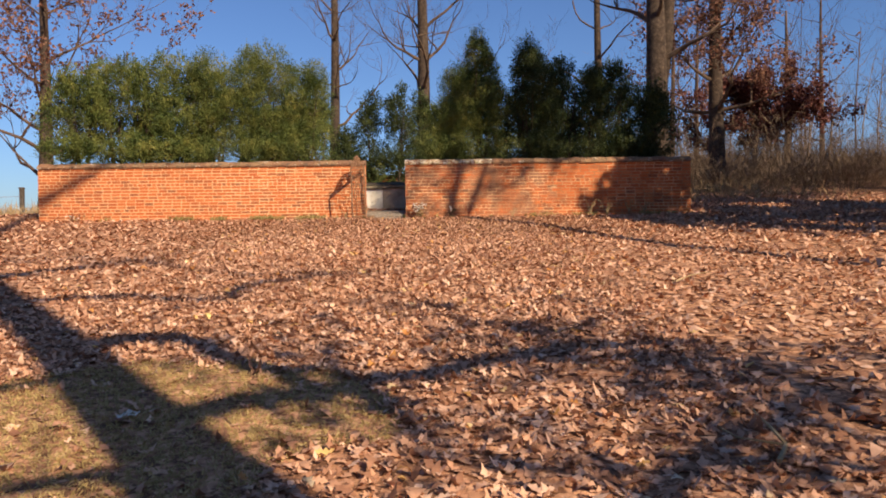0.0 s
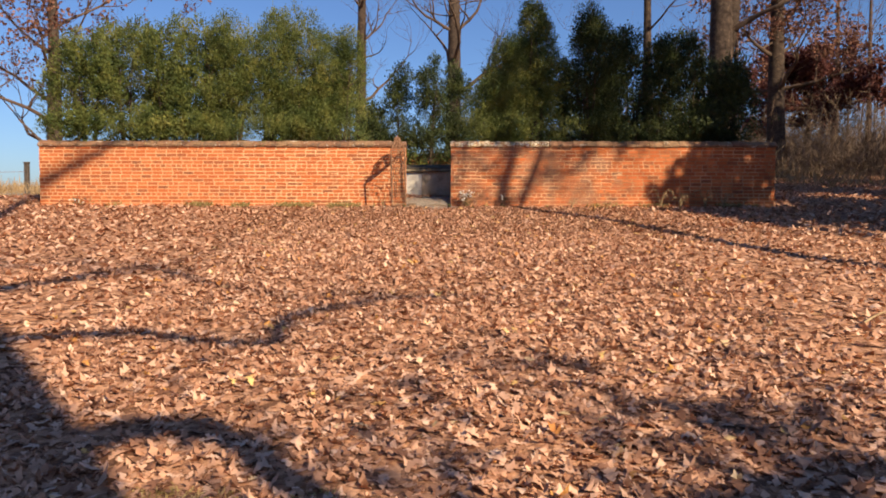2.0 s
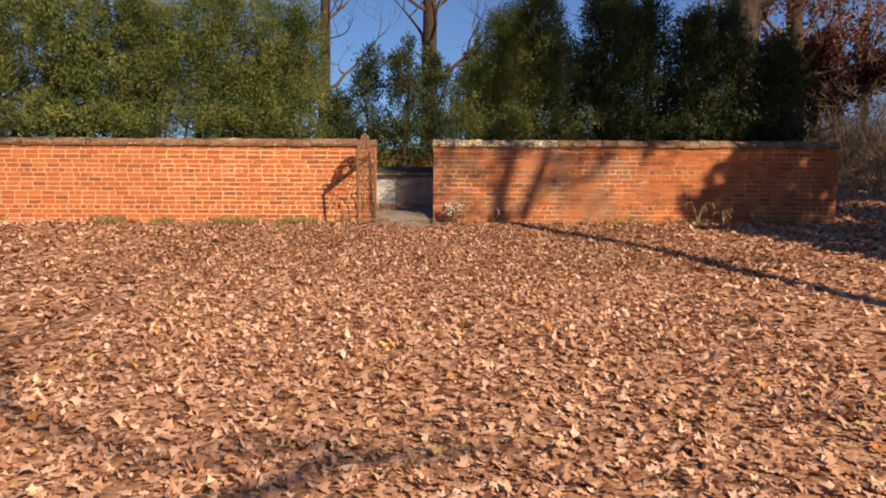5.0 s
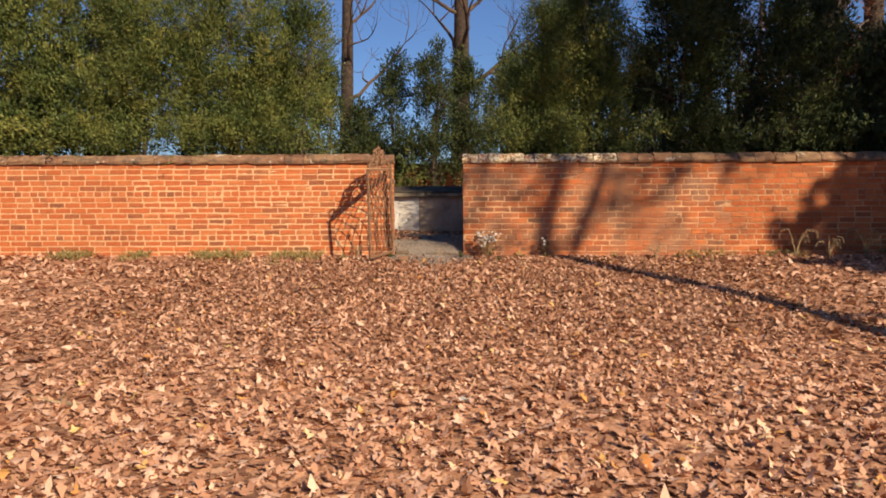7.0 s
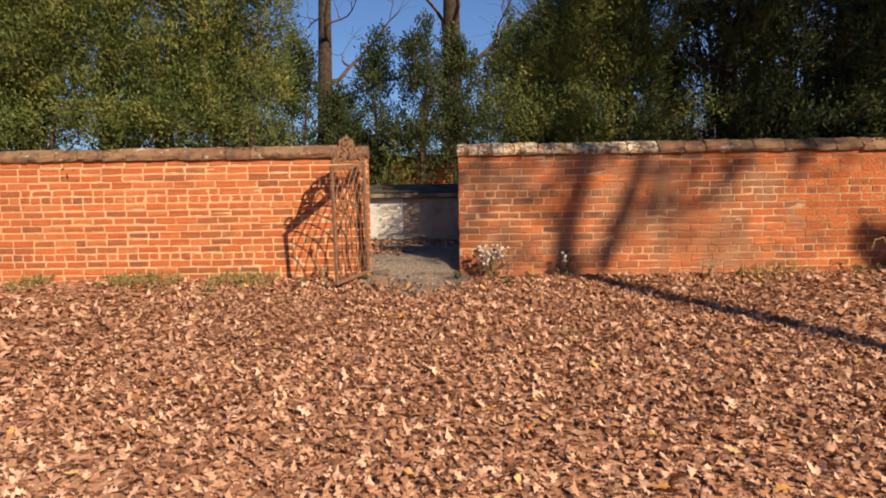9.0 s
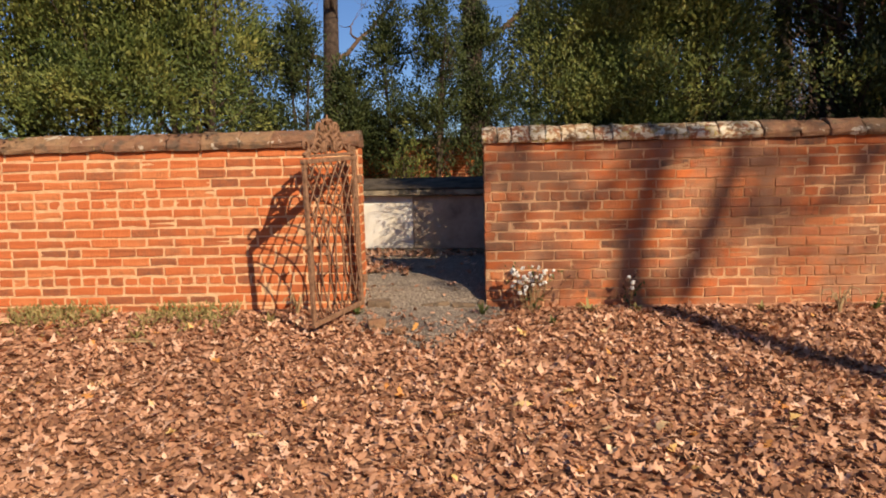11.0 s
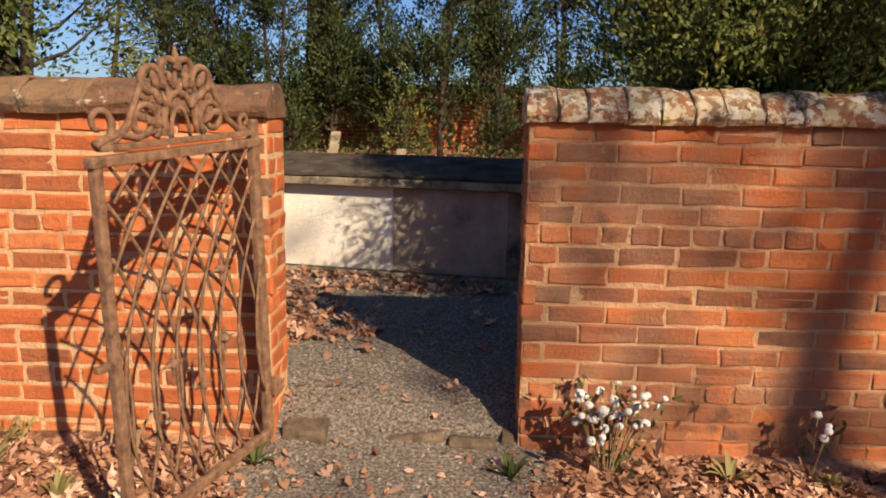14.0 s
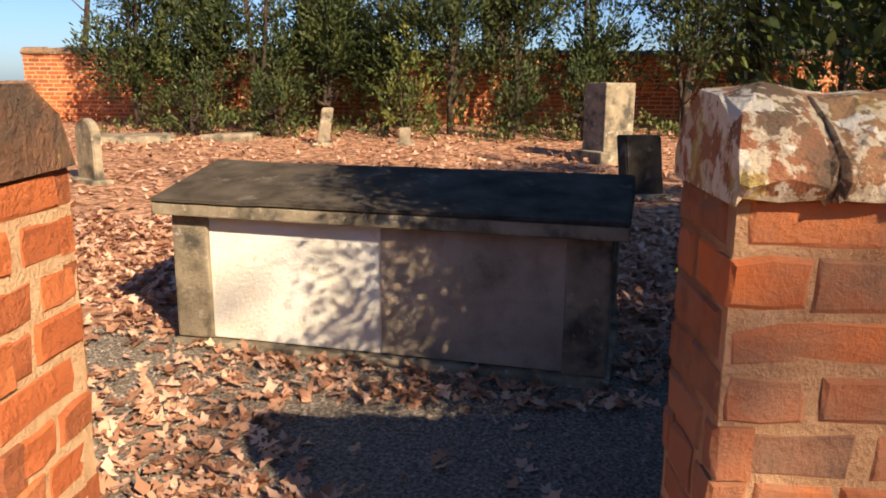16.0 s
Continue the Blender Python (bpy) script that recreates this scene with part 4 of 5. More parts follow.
    for hz in (0.15, 0.9):
        part("hinge", box((0.05, 0.05, 0.06), (-0.012, 0.012, hz), 0.01), RUST, ob)
    part("latch", box((0.05, 0.02, 0.02), (W + 0.02, -0.01, 0.5), 0.004), RUST, ob)
    ob.matrix_basis = pose(*at, 0, 0, turn) @ pose(0, 0, 0, 0, 3.2, 0)


garden_gate((-1.835, 17.755, 1.885), math.degrees(math.atan2(-0.71, -0.235)))


# ---- path, threshold, graves ----
def gravel_path():
    xs, ys = np.arange(-3.6, 0.4, 0.07), np.arange(16.6, 20.4, 0.07)
    verts, faces, idx = [], [], {}

    def inside(x, y):
        k = 0.12 * noise.noise((x * 3, y * 3, 1.0)) + 0.05 * noise.noise((x * 11, y * 11, 3.0))
        if y < 17.85:
            return L_END + 0.02 - k - 0.15 * (17.8 - y) < x + 0.0 < R_END + 0.05 + k - 0.1 * (17.8 - y) and y > 16.85 + abs(x + 1.3) * 0.9 + k
        if y < 18.1:
            return L_END + 0.0 < x < R_END
        return -2.9 + k * 2 - max(0, 18.9 - y) * 0.9 < x < 0.1 and y < 20.2 + k

    def vert(x, y):
        key = (round(x, 3), round(y, 3))
        if key not in idx:
            idx[key] = len(verts)
            verts.append((x, y, height(x, y) + 0.012 + 0.006 * noise.noise((x * 9, y * 9, 0))))
        return idx[key]

    for x in xs:
        for y in ys:
            if inside(x + 0.035, y + 0.035):
                faces.append((vert(x, y), vert(x + 0.07, y), vert(x + 0.07, y + 0.07), vert(x, y + 0.07)))
    tagged(new("gravel_path", mesh_of("gravel_path", verts, faces, GRAVEL, True)), "dark grey gravel path through the gate opening", "path", kind="structure")
    rn = np.random.default_rng(3)
    pv = np.array(verts)
    n = 17000
    c = pv[rn.integers(0, len(pv), n)] + np.stack([rn.uniform(-0.04, 0.04, n), rn.uniform(-0.04, 0.04, n), rn.uniform(-0.002, 0.005, n)], axis=1)
    s = rn.uniform(0.003, 0.009, (n, 1, 1))
    base = np.array([(1, 0, 0), (-0.5, 0.87, 0), (-0.5, -0.87, 0), (0.1, 0.05, 0.8)])[None] * rn.uniform(0.6, 1.3, (n, 4, 3))
    tri = np.array([(0, 1, 3), (1, 2, 3), (2, 0, 3)])
    verts2 = (c[:, None, :] + base * s).reshape(-1, 3)
    f2 = (np.arange(n)[:, None, None] * 4 + tri[None]).reshape(-1, 3)
    tagged(new("gravel", fast_mesh("gravel", verts2, f2, PEBBLE, 3)), "loose grey gravel on the path", "gravel", kind="stuff")


gravel_path()


def threshold():
    ob = thing("threshold", "worn stone and brick threshold in the gate opening", "threshold", kind="structure")
    r = random.Random(8)
    x = L_END + 0.02
    while x < R_END - 0.06:
        w = min(r.uniform(0.16, 0.34), R_END - 0.01 - x)
        g = height(x + w / 2, 17.86)
        part("step_stone", box((w - 0.012, r.uniform(0.12, 0.15), 0.16), (x + w / 2, 17.87 + r.uniform(-0.03, 0.03), g - 0.066 + r.uniform(-0.02, 0.015)), 0.02, 0.03), SILL, ob)
        x += w


threshold()


def box_tomb(at, turn):
    """A stuccoed box tomb with corner piers and a dark low-pitched lid; x along its front, y into its depth."""
    L, D, H = 1.86, 0.98, 0.555
    ob = thing("box_tomb", "white stuccoed box tomb with a dark weathered stone lid", "tomb", at, turn)
    part("plinth", box((L + 0.04, D + 0.04, 0.10), (L / 2, D / 2, -0.03), 0.015, 0.008), STONE, ob, "grey stone base course")
    part("body", box((L - 0.05, D - 0.05, H - 0.01), (L / 2, D / 2, H / 2 + 0.02), 0.008, 0.004), STUCCO, ob, "white lime stucco with damp stains")
    # overlay on the right half: bare render, darkened in colour to deepen its shade
    part("bare_panel", box((L * 0.49 - 0.17, 0.03, H - 0.02), (L * 0.755 - 0.085, 0.029, H / 2 + 0.02), 0.004, 0.003), RENDER_SHADE, ob, "brown render panel, its colour also deepening the shade on the right half")
    for x in (0.085, L - 0.085):
        for y in (0.085, D - 0.085):
            part("corner_pier", box((0.17, 0.17, H - 0.01), (x, y, H / 2 + 0.02), 0.01, 0.004), STONE, ob, "grey weathered corner pier")
    part("cornice", box((L + 0.11, D + 0.11, 0.055), (L / 2, D / 2, H + 0.045), 0.008, 0.005), STONE, ob, "pale grey stone edge under the lid")
    bm = bmesh.new()
    o = 0.06
    z0, z1, zr = H + 0.072, H + 0.09, H + 0.20
    prof = [(-o, z0), (-o, z1), (D * 0.5, zr), (D + o, z1), (D + o, z0)]
    rings = []
    for k in range(25):
        x = -o + (L + 2 * o) * k / 24
        rings.append([bm.verts.new((x, y + 0.006 * noise.noise((x * 5, y * 4, 1)), z + 0.007 * noise.noise((x * 4, y * 5, z)))) for y, z in prof])
    for a, b in zip(rings, rings[1:]):
        for k in range(5):
            bm.faces.new((a[k], b[k], b[(k + 1) % 5], a[(k + 1) % 5]))
    bm.faces.new(rings[0])
    bm.faces.new(rings[-1][::-1])
    bmesh.ops.recalc_face_normals(bm, faces=bm.faces[:])
    bmesh.ops.bevel(bm, geom=[e for e in bm.edges if e.calc_face_angle(0) > 0.5], offset=0.008, segments=2, affect="EDGES")
    part("lid", bm, SLATE, ob, "dark lichen-stained stone lid")


box_tomb((-2.53, 20.03, height(-2.2, 20.0) + 0.015), -12.0)


def headstone(at, w, t, h, turn, label, rounded=True, mat=None, lean=0.0):
    ob = thing("headstone", label, "headstone", at, turn)
    bm = bmesh.new()
    n = 10
    prof = [(-w / 2, -0.15), (-w / 2, h - w / 2 if rounded else h)]
    if rounded:
        prof += [(-w / 2 * math.cos(math.pi * k / n), h - w / 2 + w / 2 * math.sin(math.pi * k / n)) for k in range(1, n)]
    prof += [(w / 2, h - w / 2 if rounded else h), (w / 2, -0.15)]
    front = [bm.verts.new((x + lean * z, -t / 2, z)) for x, z in prof]
    back = [bm.verts.new((x + lean * z, t / 2, z)) for x, z in prof]
    bm.faces.new(front)
    bm.faces.new(back[::-1])
    for k in range(len(prof)):
        k2 = (k + 1) % len(prof)
        bm.faces.new((front[k2], front[k], back[k], back[k2]))
    bmesh.ops.recalc_face_normals(bm, faces=bm.faces[:])
    bmesh.ops.bevel(bm, geom=[e for e in bm.edges if e.calc_face_angle(0) > 0.7], offset=0.012, segments=2, affect="EDGES")
    part("slab", bm, mat or STONE, ob)
    part("footing", box((w + 0.12, t + 0.12, 0.08), (0, 0, 0.0), 0.02, 0.012), STONE, ob)


def pillar(at):
    ob = thing("grave_pillar", "square weathered stone grave pillar on a stepped base", "monument", at, 28)
    part("shaft", box((0.42, 0.42, 0.80), (0, 0, 0.52), 0.015, 0.006), STONE, ob)
    part("base", box((0.62, 0.62, 0.16), (0, 0, 0.05), 0.02, 0.01), STONE, ob)


headstone(on(-5.0, 24.05), 0.34, 0.09, 0.62, -35, "small round-topped grey headstone among dead leaves")
headstone(on(-3.42, 27.4), 0.16, 0.10, 0.52, 10, "narrow leaning stone marker by the shrubs", False, lean=0.16)
headstone(on(-2.28, 27.5), 0.16, 0.10, 0.24, 5, "low square stone marker among dead leaves", False)
pillar(on(0.30, 26.1))
headstone(on(0.24, 23.7), 0.36, 0.16, 0.56, 20, "dark tilted headstone beside the stone pillar", False, SLATE, -0.12)
headstone(on(0.72, 22.9), 0.36, 0.16, 0.34, 12, "short dark footstone in the shade", False, SLATE)
for x, y, w, d, turn in ((-6.2, 27.6, 1.1, 0.6, 14), (-4.9, 27.9, 0.7, 0.5, -12), (-7.4, 26.6, 0.9, 0.5, 20)):
    ob = thing("ledger_stone", "low flat grey stone slab sunk among the leaves", "grave slab", on(x, y), turn, "flat grave slabs")
    part("slab", box((w, d, 0.24), (0, 0, -0.03), 0.03, 0.04), STONE, ob)


# ---- small plants ----
def rosette_plant(name, label, category, at, blades, length, width, mat, seed, droop=0.5, group=""):
    ob = thing(name, label, category, at, 0, group)
    r = random.Random(seed)
    for k in range(blades):
        a, ln, tilt = r.uniform(0, 6.28), length * r.uniform(0.6, 1.2), r.uniform(0.2, 0.9)
        verts, faces = [], []
        for i in range(5):
            t = i / 4
            out = ln * t * tilt
            z = ln * t * (1 - droop * t * tilt)
            wd = width * (0.35 + t) * (1 - t) * 1.6 + 0.001
            c, s = math.cos(a), math.sin(a)
            verts += [(c * out - s * wd, s * out + c * wd, z), (c * out, s * out, z - wd * 0.35), (c * out + s * wd, s * out - c * wd, z)]
        for i in range(4):
            o = i * 3
            faces += [(o, o + 1, o + 4, o + 3), (o + 1, o + 2, o + 5, o + 4)]
        part("leaf", mesh_of("leaf", verts, faces, mat), mat, ob)
    return ob


def flower_clump(at, h, w, seed, blooms, label):
    ob = thing("flower_clump", label, "flowers", at)
    r = random.Random(seed)
    rn = np.random.default_rng(seed)
    n = 34 if blooms > 5 else 8
    pts = np.stack([rn.normal(0, w * 0.32, n), rn.normal(0, w * 0.16, n), rn.uniform(0.02, h * 0.75, n)], axis=1)
    ax = rn.normal(0, 0.6, (n, 3)) + np.array([0, 0, 0.8])
    ax /= np.linalg.norm(ax, axis=1)[:, None]
    part("foliage", cloud("foliage", RUSSET, pts[: n // 2], ax[: n // 2], 0.05, 5, 0.09, 0.5, seed), RUSSET, ob, "withered brown leaves")
    part("foliage", cloud("foliage", GROUND_PLANT, pts[n // 2:], ax[n // 2:], 0.04, 6, 0.09, 0.4, seed + 1), GROUND_PLANT, ob, "grey-green leaves")
    for k in range(blooms):
        a = max(-1.0, min(1.0, r.choice((-0.45, 0.35)) + r.gauss(0, 0.3)))
        c = Vector((a * w * 0.5, r.uniform(-0.10, 0.02), h * r.uniform(0.4, 1.0)))
        bag = Bag()
        bag.add(tube([(c.x * 0.3, 0, 0), (c.x * 0.7, c.y * 0.6, c.z * 0.6), c], 0.0025, 4))
        stalk = part("stem", bag.mesh("stem", STEM), STEM, ob)
        bm = bmesh.new()
        s = r.uniform(0.010, 0.020)
        for q in range(9):
            d = Vector((r.uniform(-1, 1), r.uniform(-1, 1), r.uniform(-0.6, 1))).normalized()
            bmesh.ops.create_icosphere(bm, subdivisions=1, radius=1.0, matrix=Matrix.Translation(c + d * s * 0.6) @ d.to_track_quat("Z", "Y").to_matrix().to_4x4() @ Matrix.Diagonal((s * 0.75, s * 0.6, s * 0.35, 1)))
        part("blossom", bm, PETAL, stalk, "white blossom")


flower_clump(on(-0.58, 17.66), 0.36, 0.34, 21, 40, "white flowers on withered stems against the brick wall")
flower_clump(on(0.17, 17.70), 0.30, 0.10, 22, 4, "two small white flowers at the foot of the wall")
flower_clump(on(-8.65, 17.62), 0.15, 0.5, 23, 14, "low white flowers at the foot of the wall")
for k, (x, y, s) in enumerate([(-0.93, 17.60, 0.16), (-0.15, 17.62, 0.17), (0.20, 17.60, 0.12), (-0.45, 17.3, 0.12), (-2.45, 17.35, 0.2), (-3.3, 17.1, 0.14), (-1.86, 17.62, 0.16), (-3.0, 17.62, 0.15), (1.1, 17.62, 0.13), (1.9, 17.6, 0.14)]):
    rosette_plant("leafy_weed", "small green weed among dead leaves by the wall", "weed", on(x, y), 11, s * 0.75, 0.013, DRY_PLANT if k % 3 else GROUND_PLANT, 300 + k, 0.8, group="weeds by the wall")


def weed_strip():
    rn = np.random.default_rng(29)
    n = 1500
    x = np.concatenate([rn.uniform(-8.5, -2.2, n), rn.uniform(1.0, 5.6, 350)])
    dens = np.array([noise.noise((a * 1.1, 4.0, 0)) for a in x])
    x = x[dens > 0.05]
    y = 17.78 - np.abs(rn.normal(0, 0.24, len(x)))
    z = np.array([height(a, b) for a, b in zip(x, y)]) + 0.01
    ax = np.stack([rn.normal(0, 0.5, len(x)), rn.normal(-0.2, 0.4, len(x)), np.ones(len(x))], axis=1)
    ax /= np.linalg.norm(ax, axis=1)[:, None]
    me = cloud("wall_foot_weeds", DRY_PLANT, np.stack([x, y, z], axis=1), ax, 0.05, 5, 0.06, 0.28, 30)
    tagged(new("wall_foot_weeds", me), "low yellow-green grassy weeds along the foot of the wall", "weeds", kind="stuff")
    n = 260
    x = rn.uniform(-7.0, 3.8, n)
    y = rn.uniform(27.9, 30.0, n)
    z = np.array([height(a, b) for a, b in zip(x, y)]) + rn.uniform(0, 0.25, n) * np.clip(np.sin(x * 2.1) + 0.6, 0.1, 1.4)
    ax = np.stack([rn.normal(0, 0.5, n), rn.normal(-0.2, 0.4, n), np.ones(n)], axis=1)
    ax /= np.linalg.norm(ax, axis=1)[:, None]
    me = cloud("ground_ivy", GROUND_PLANT, np.stack([x, y, z], axis=1), ax, 0.09, 8, 0.2, 0.5, 31)
    tagged(new("ground_ivy", me), "bright green low plants under the rear shrubs", "ground cover", kind="stuff")


weed_strip()


def dry_weed(at, h, seed):
    ob = thing("dry_weed", "dead pale weed with curled stems by the wall", "weed", at, 0, "dead weeds by the wall")
    r = random.Random(seed)
    for k in range(8):
        a = r.uniform(0, 6.28)
        q = h * r.uniform(0.5, 1.1)
        pts = [(0, 0, 0), (0.1 * q * math.cos(a), 0.1 * q * math.sin(a), q * 0.5), (0.3 * q * math.cos(a), 0.3 * q * math.sin(a), q * 0.9), (0.55 * q * math.cos(a), 0.55 * q * math.sin(a), q * 0.85), (0.62 * q * math.cos(a), 0.6 * q * math.sin(a), q * 0.65)]
        bag = Bag()
        bag.add(tube(pts, [0.007, 0.006, 0.005, 0.005, 0.004], 4))
        part("stem", bag.mesh("stem", STEM), STEM, ob)


for k, (x, y, h) in enumerate([(3.4, 17.5, 0.4), (3.75, 17.35, 0.35), (4.3, 17.5, 0.45), (4.6, 17.3, 0.35), (1.6, 17.5, 0.25), (-2.3, 17.6, 0.2)]):
    dry_weed(on(x, y), h, 400 + k)


def fallen_stick(at, turn, length, seed):
    r = random.Random(seed)
    bag = Bag()
    pts = [(length * t, 0.05 * math.sin(t * 5 + seed), 0.03 + 0.10 * t * (seed % 2)) for t in (0, 0.3, 0.6, 1)]
    bag.add(tube(pts, [0.012, 0.010, 0.008, 0.004], 5))
    bag.add(tube([pts[1], (length * 0.45, 0.15, 0.06), (length * 0.6, 0.22, 0.08)], [0.007, 0.005, 0.003], 4))
    ob = new("fallen_stick", bag.mesh("fallen_stick", STEM))
    ob.matrix_basis = pose(*at, 0, 0, turn)
    tagged(ob, "bare pale stick lying on dead leaves", "stick", "sticks on the leaves")


for x, y, turn, ln, s in ((1.45, 3.25, 75, 0.55, 3), (-3.05, 16.9, 155, 0.4, 2),  (2.4, 8.0, 20, 0.5, 5), (-3.2, 12.0, 130, 0.45, 6)):
    fallen_stick(on(x, y), turn, ln, s)

for x, y, turn, k in ((-1.67, 17.25, 20, 0), (-1.5, 17.12, 70, 2)):
    ob = thing("broken_brick", "broken dull red brick lying beside the gate", "brick", on(x, y), turn, "loose bricks by the gate")
    part("lump", box((0.12 - 0.02 * k, 0.075, 0.085 - 0.02 * k), (0, 0, 0.035), 0.012, 0.016), COPING, ob)


# ---- fallen leaves ----
def leaf_template(detail):
    if detail:
        st = [(0, 0.012), (0.17, 0.19), (0.28, 0.08), (0.45, 0.35), (0.57, 0.11), (0.74, 0.29), (0.86, 0.11), (1.0, 0.03)]
    else:
        st = [(0, 0.03), (0.35, 0.28), (0.7, 0.26), (1.0, 0.03)]
    return np.array(st)


def scatter_leaves(name, label, x, y, detail, lift, seed, size=(0.048, 0.11), flat=0.24, mat=None):
    r = np.random.default_rng(seed)
    n = len(x)
    st = leaf_template(detail)
    k = len(st)
    z = np.array([height(a, b) for a, b in zip(x, y)])
    ln = r.uniform(*size, n)
    a = r.uniform(0, 2 * math.pi, n)
    curl = r.normal(0.15, 0.42, n)
    roll = r.normal(0, flat, n)
    tip = r.normal(0, flat * 0.8, n)
    u = (st[:, 0] - 0.5)[None, :] * ln[:, None]
    wob = 1 + r.uniform(-0.25, 0.25, (n, k, 2))
    w = st[:, 1][None, :, None] * ln[:, None, None] * np.array([1.0, -1.0])[None, None, :] * wob
    zz = curl[:, None] * (st[:, 0] - 0.5)[None, :] ** 2 * 2.2 * ln[:, None] + np.tan(np.clip(tip, -0.9, 0.9))[:, None] * u
    zz = zz[:, :, None] + w * np.sin(roll)[:, None, None] + np.abs(w) * r.normal(0.12, 0.3, n)[:, None, None]
    uu = np.repeat(u[:, :, None], 2, axis=2)
    c, s = np.cos(a)[:, None, None], np.sin(a)[:, None, None]
    ww = w * np.cos(roll)[:, None, None]
    vx, vy = uu * c - ww * s + x[:, None, None], uu * s + ww * c + y[:, None, None]
    zz -= np.minimum(zz.min(axis=(1, 2)), 0)[:, None, None] * 0.6
    vz = zz + z[:, None, None] + r.uniform(*lift, n)[:, None, None]
    verts = np.stack([vx, vy, vz], axis=3).reshape(-1, 3)
    quad = np.array([(2 * i, 2 * i + 1, 2 * i + 3, 2 * i + 2) for i in range(k - 1)])
    faces = (np.arange(n)[:, None, None] * (2 * k) + quad[None]).reshape(-1, 4)
    tagged(new(name, fast_mesh(name, verts, faces, mat or DEAD_LEAF, 4)), label, "leaves", kind="stuff")


def field_points(n, x0, x1, y0, y1, seed, keep):
    r = np.random.default_rng(seed)
    x, y = r.uniform(x0, x1, n), r.uniform(y0, y1, n)
    q = r.uniform(0, 1, n)
    ok = np.array([keep(a, b) > c for a, b, c in zip(x, y, q)])
    return x[ok], y[ok]


def grass_spot(x, y):
    """Where short dry grass shows through the litter."""
    return ((x + 1.75) / 1.35) ** 2 + ((y - 3.9) / 1.15) ** 2 + 0.5 * noise.noise((x * 2.2, y * 2.2, 5.0))


def outside_density(x, y):
    if y > 17.72 - 0.1 * noise.noise((x * 2, 0, 0)):
        return 0.0
    if -1.95 < x < -0.75 and y > 16.95 + abs(x + 1.3) * 0.9:
        return 0.06
    g = grass_spot(x, y)
    if g < 1.0:
        return 0.07
    return 0.75 + 0.35 * noise.noise((x * 1.4, y * 1.4, 0.0))


def inside_density(x, y):
    if y < 18.15 or y > 30.4:
        return 0.0
    if 18.15 <= y < 19.45 and -2.75 < x < 0.2:
        return 0.75 if x < -1.95 + (y - 18.1) * 0.15 + 0.25 * noise.noise((x * 3, y * 3, 2.0)) else 0.03
    c, s = math.cos(radians(12)), math.sin(radians(12))
    u, v = (x + 2.53) * c - (y - 20.03) * s, (x + 2.53) * s + (y - 20.03) * c
    if -0.03 < u < 1.9 and -0.03 < v < 1.02:
        return 0.0
    if u < 0 and 19.6 < y < 20.6 and noise.noise((x * 3, y * 3, 2.0)) > -0.1:
        return 0.15
    return 0.6 + 0.5 * noise.noise((x * 0.8, y * 0.8, 3.0))


x, y = field_points(47000, -3.7, 1.9, 1.6, 12.5, 1, outside_density)
scatter_leaves("fallen_leaves", "thick carpet of tan and brown fallen oak leaves", x, y, True, (-0.012, 0.012), 2, (0.045, 0.11))
x, y = field_points(34000, -3.7, 1.9, 12.5, 17.75, 12, outside_density)
scatter_leaves("fallen_leaves", "jumbled tan and brown oak leaves below the wall", x, y, True, (-0.012, 0.014), 13, (0.034, 0.085), 0.30)
x, y = field_points(42000, -5.4, 3.9, 12.5, 17.75, 31, lambda a, b: outside_density(a, b) * min(1.0, (b - 12.4) / 2.5, (a + 5.4) / 2.0, (3.9 - a) / 2.0))
scatter_leaves("fallen_leaves", "shredded brown leaf litter at the foot of the wall", x, y, False, (0.0, 0.020), 32, (0.025, 0.06), 0.38, MULCH_LEAF)
x, y = field_points(800, -4.2, 2.4, 2.5, 17.6, 41, outside_density)
scatter_leaves("fallen_leaves", "single yellow and orange leaves on the brown carpet", x, y, True, (0.012, 0.026), 42, (0.05, 0.10), 0.26, YELLOW_LEAF)
x, y = field_points(520, -2.0, -0.7, 16.95, 18.1, 35, lambda a, b: 0.9 if b < 17.5 else 0.35)
scatter_leaves("fallen_leaves", "brown leaf scraps trodden into the gravel at the gate", x, y, False, (0.006, 0.02), 36, (0.02, 0.055), 0.25)
x, y = field_points(42000, -6.0, 5.0, 1.6, 17.75, 21, lambda a, b: 0.0 if -3.7 < a < 1.9 else outside_density(a, b))
scatter_leaves("fallen_leaves", "thick carpet of tan and brown fallen oak leaves", x, y, False, (-0.012, 0.012), 22, (0.055, 0.12))
x, y = field_points(19000, -14.0, -6.0, 3.0, 21, 3, lambda a, b: outside_density(a, b) if a > -9.7 else 0.7)
scatter_leaves("fallen_leaves", "thick carpet of tan and brown fallen oak leaves", x, y, False, (0.0, 0.03), 4, (0.08, 0.14))
x, y = field_points(24000, 5.0, 15.0, 3.0, 26, 5, lambda a, b: outside_density(a, b) if a < 5.9 else 0.7)
scatter_leaves("fallen_leaves", "thick carpet of tan and brown fallen oak leaves", x, y, False, (0.0, 0.03), 6, (0.08, 0.14))
x, y = field_points(21000, -4.5, 1.6, 18.15, 22.5, 7, inside_density)
scatter_leaves("fallen_leaves", "drift of tan fallen leaves round the tomb", x, y, True, (0.0, 0.035), 8, (0.045, 0.095))
x, y = field_points(520, -2.2, -1.4, 18.4, 19.1, 51, lambda a, b: 1.0 if ((a + 1.86) / 0.32) ** 2 + ((b - 18.72) / 0.2) ** 2 + 0.6 * noise.noise((a * 6, b * 6, 1.0)) < 1 else 0.05)
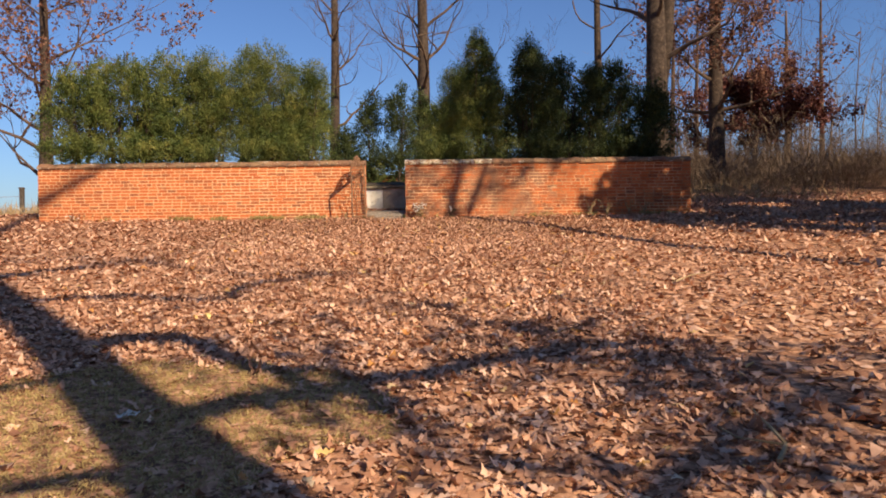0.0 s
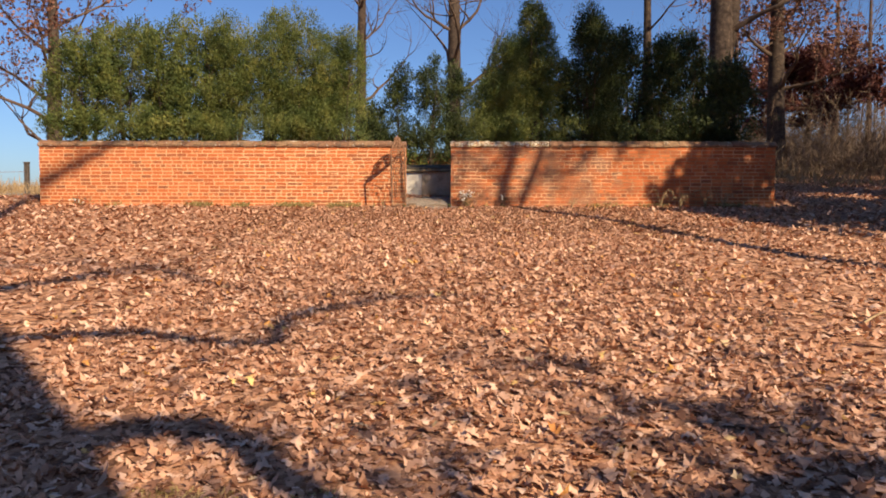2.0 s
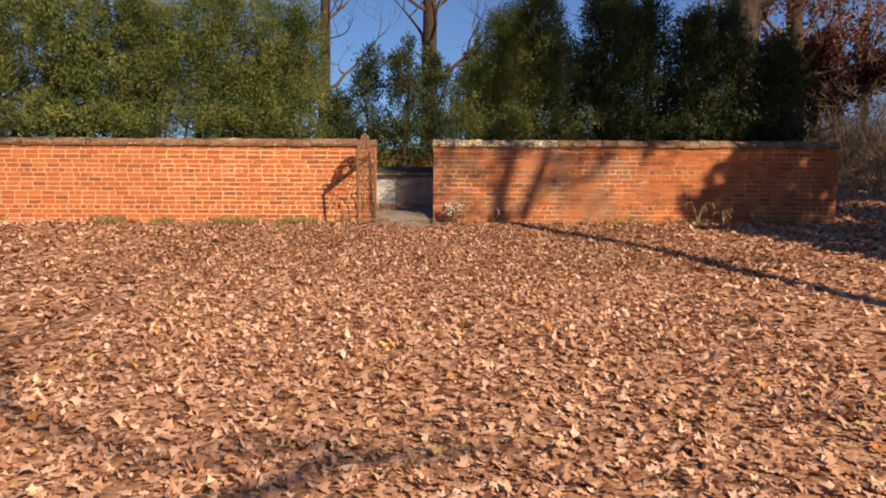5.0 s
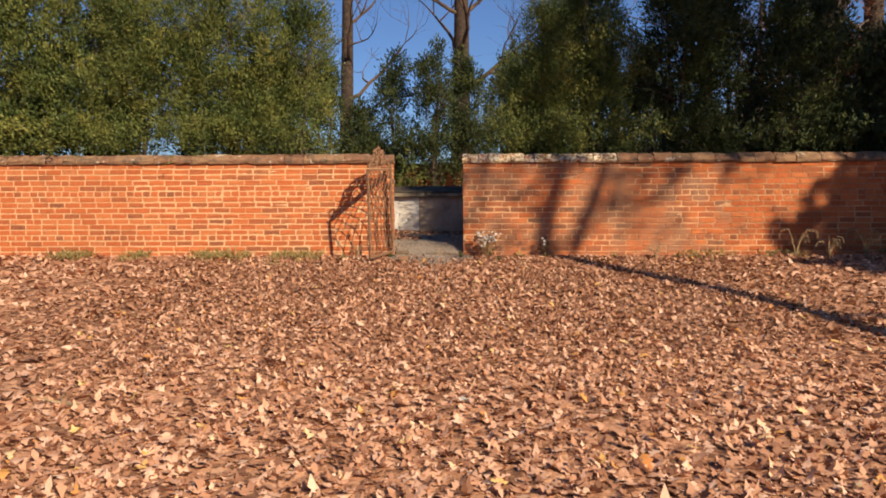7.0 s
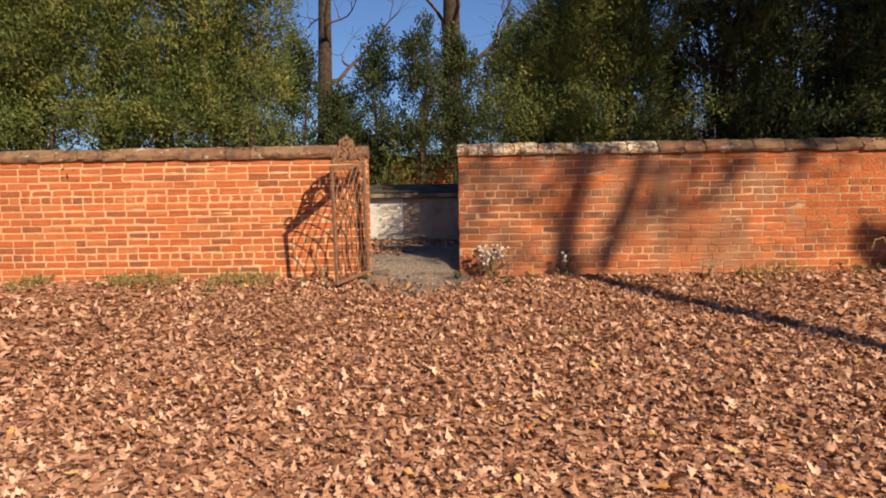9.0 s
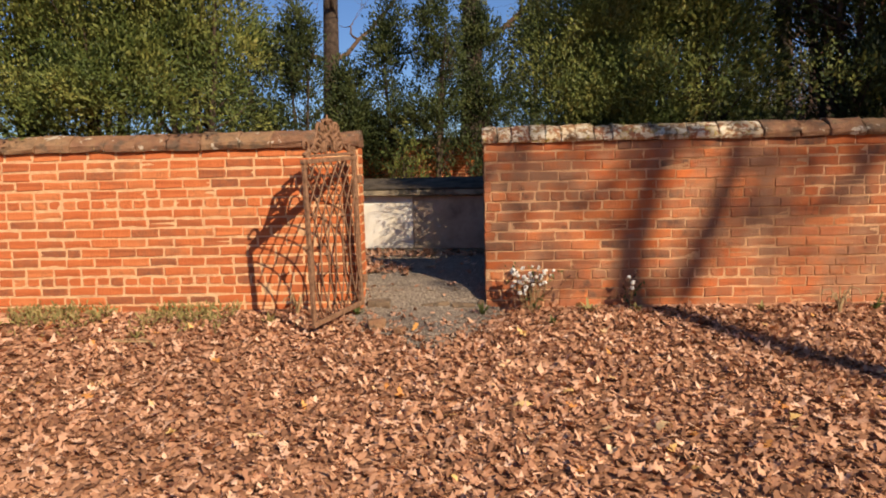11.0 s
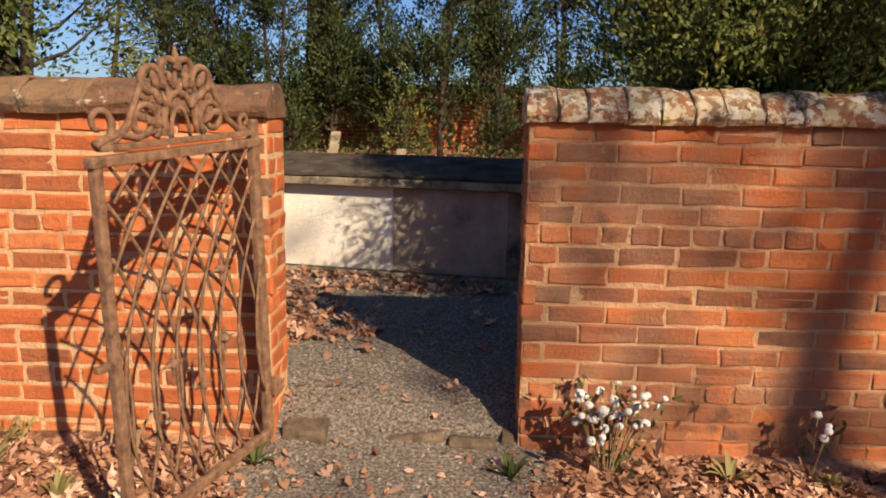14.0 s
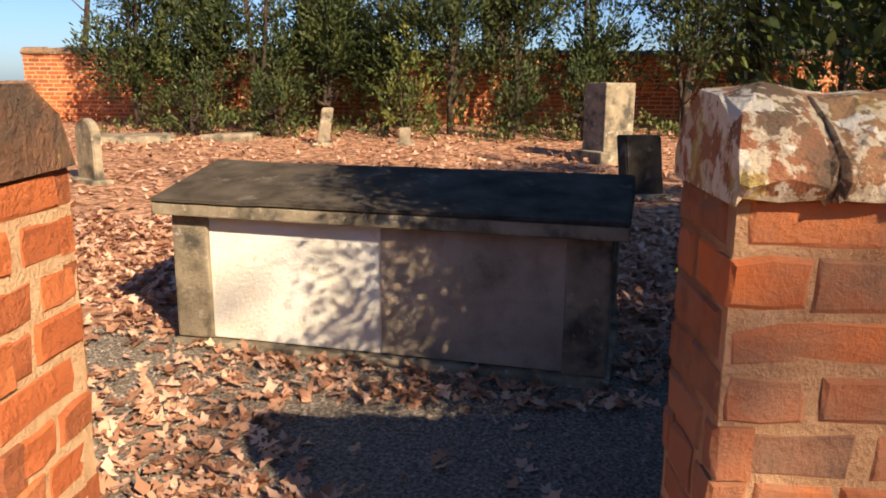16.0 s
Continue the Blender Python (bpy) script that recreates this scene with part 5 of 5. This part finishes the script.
scatter_leaves("fallen_leaves", "small drift of tan leaves beside the path", x, y, True, (0.008, 0.035), 52, (0.045, 0.095), 0.34)
x, y = field_points(16000, -9.3, 5.6, 18.3, 30.4, 9, lambda a, b: inside_density(a, b) * (0.0 if (-4.5 < a < 1.6 and b < 22.5) else 0.8))
scatter_leaves("fallen_leaves", "scattered fallen leaves over the graveyard ground", x, y, False, (0.0, 0.03), 10)


def grass_tufts():
    rn = np.random.default_rng(33)
    n = 15000
    x, y = rn.uniform(-3.6, 0.2, n), rn.uniform(2.3, 5.4, n)
    ok = np.array([grass_spot(a, b) < 1.1 for a, b in zip(x, y)])
    x, y = x[ok], y[ok]
    z = np.array([height(a, b) for a, b in zip(x, y)])
    ax = np.stack([rn.normal(0, 1.0, len(x)), rn.normal(0, 1.0, len(x)), np.full(len(x), 0.7)], axis=1)
    ax /= np.linalg.norm(ax, axis=1)[:, None]
    me = cloud("dry_turf", DRY_TURF, np.stack([x, y, z], axis=1), ax, 0.028, 6, 0.02, 0.16, 34)
    tagged(new("dry_turf", me), "short dry yellow-green turf showing through the leaves", "grass", kind="stuff")


DRY_TURF = surface("dry_turf", [(0.0, (0.24, 0.17, 0.065)), (0.6, (0.42, 0.31, 0.125)), (1.0, (0.55, 0.42, 0.21))], 5, 0.9, 0, pick="island", through_light=0.1)
grass_tufts()


def paper_scrap(at, turn, size, seed):
    """A crumpled scrap that lies on the leaves."""
    bm = bmesh.new()
    n = 6
    rows = []
    for j in range(n):
        rows.append([])
        for i in range(n):
            u, v = i / (n - 1) - 0.5, j / (n - 1) - 0.5
            lift = 0.012 + 0.5 * size * abs(noise.noise((u * 3 + seed, v * 3, seed)))
            rows[-1].append(bm.verts.new((u * size * (1 - 0.4 * v), v * size * 0.6, lift)))
    for j in range(n - 1):
        for i in range(n - 1):
            bm.faces.new((rows[j][i], rows[j][i + 1], rows[j + 1][i + 1], rows[j + 1][i]))
    bmesh.ops.solidify(bm, geom=bm.faces[:], thickness=0.002)
    me = bpy.data.meshes.new("paper_scrap")
    bm.to_mesh(me)
    bm.free()
    me.materials.append(PETAL)
    ob = new("paper_scrap", me)
    ob.matrix_basis = pose(*at, 0, 0, turn)
    tagged(ob, "small crumpled white scrap lying on dead leaves", "scrap", "white scraps on the ground")


paper_scrap(on(-1.70, 3.99), 30, 0.10, 1.0)
paper_scrap(on(-0.92, 12.18), -20, 0.09, 2.0)
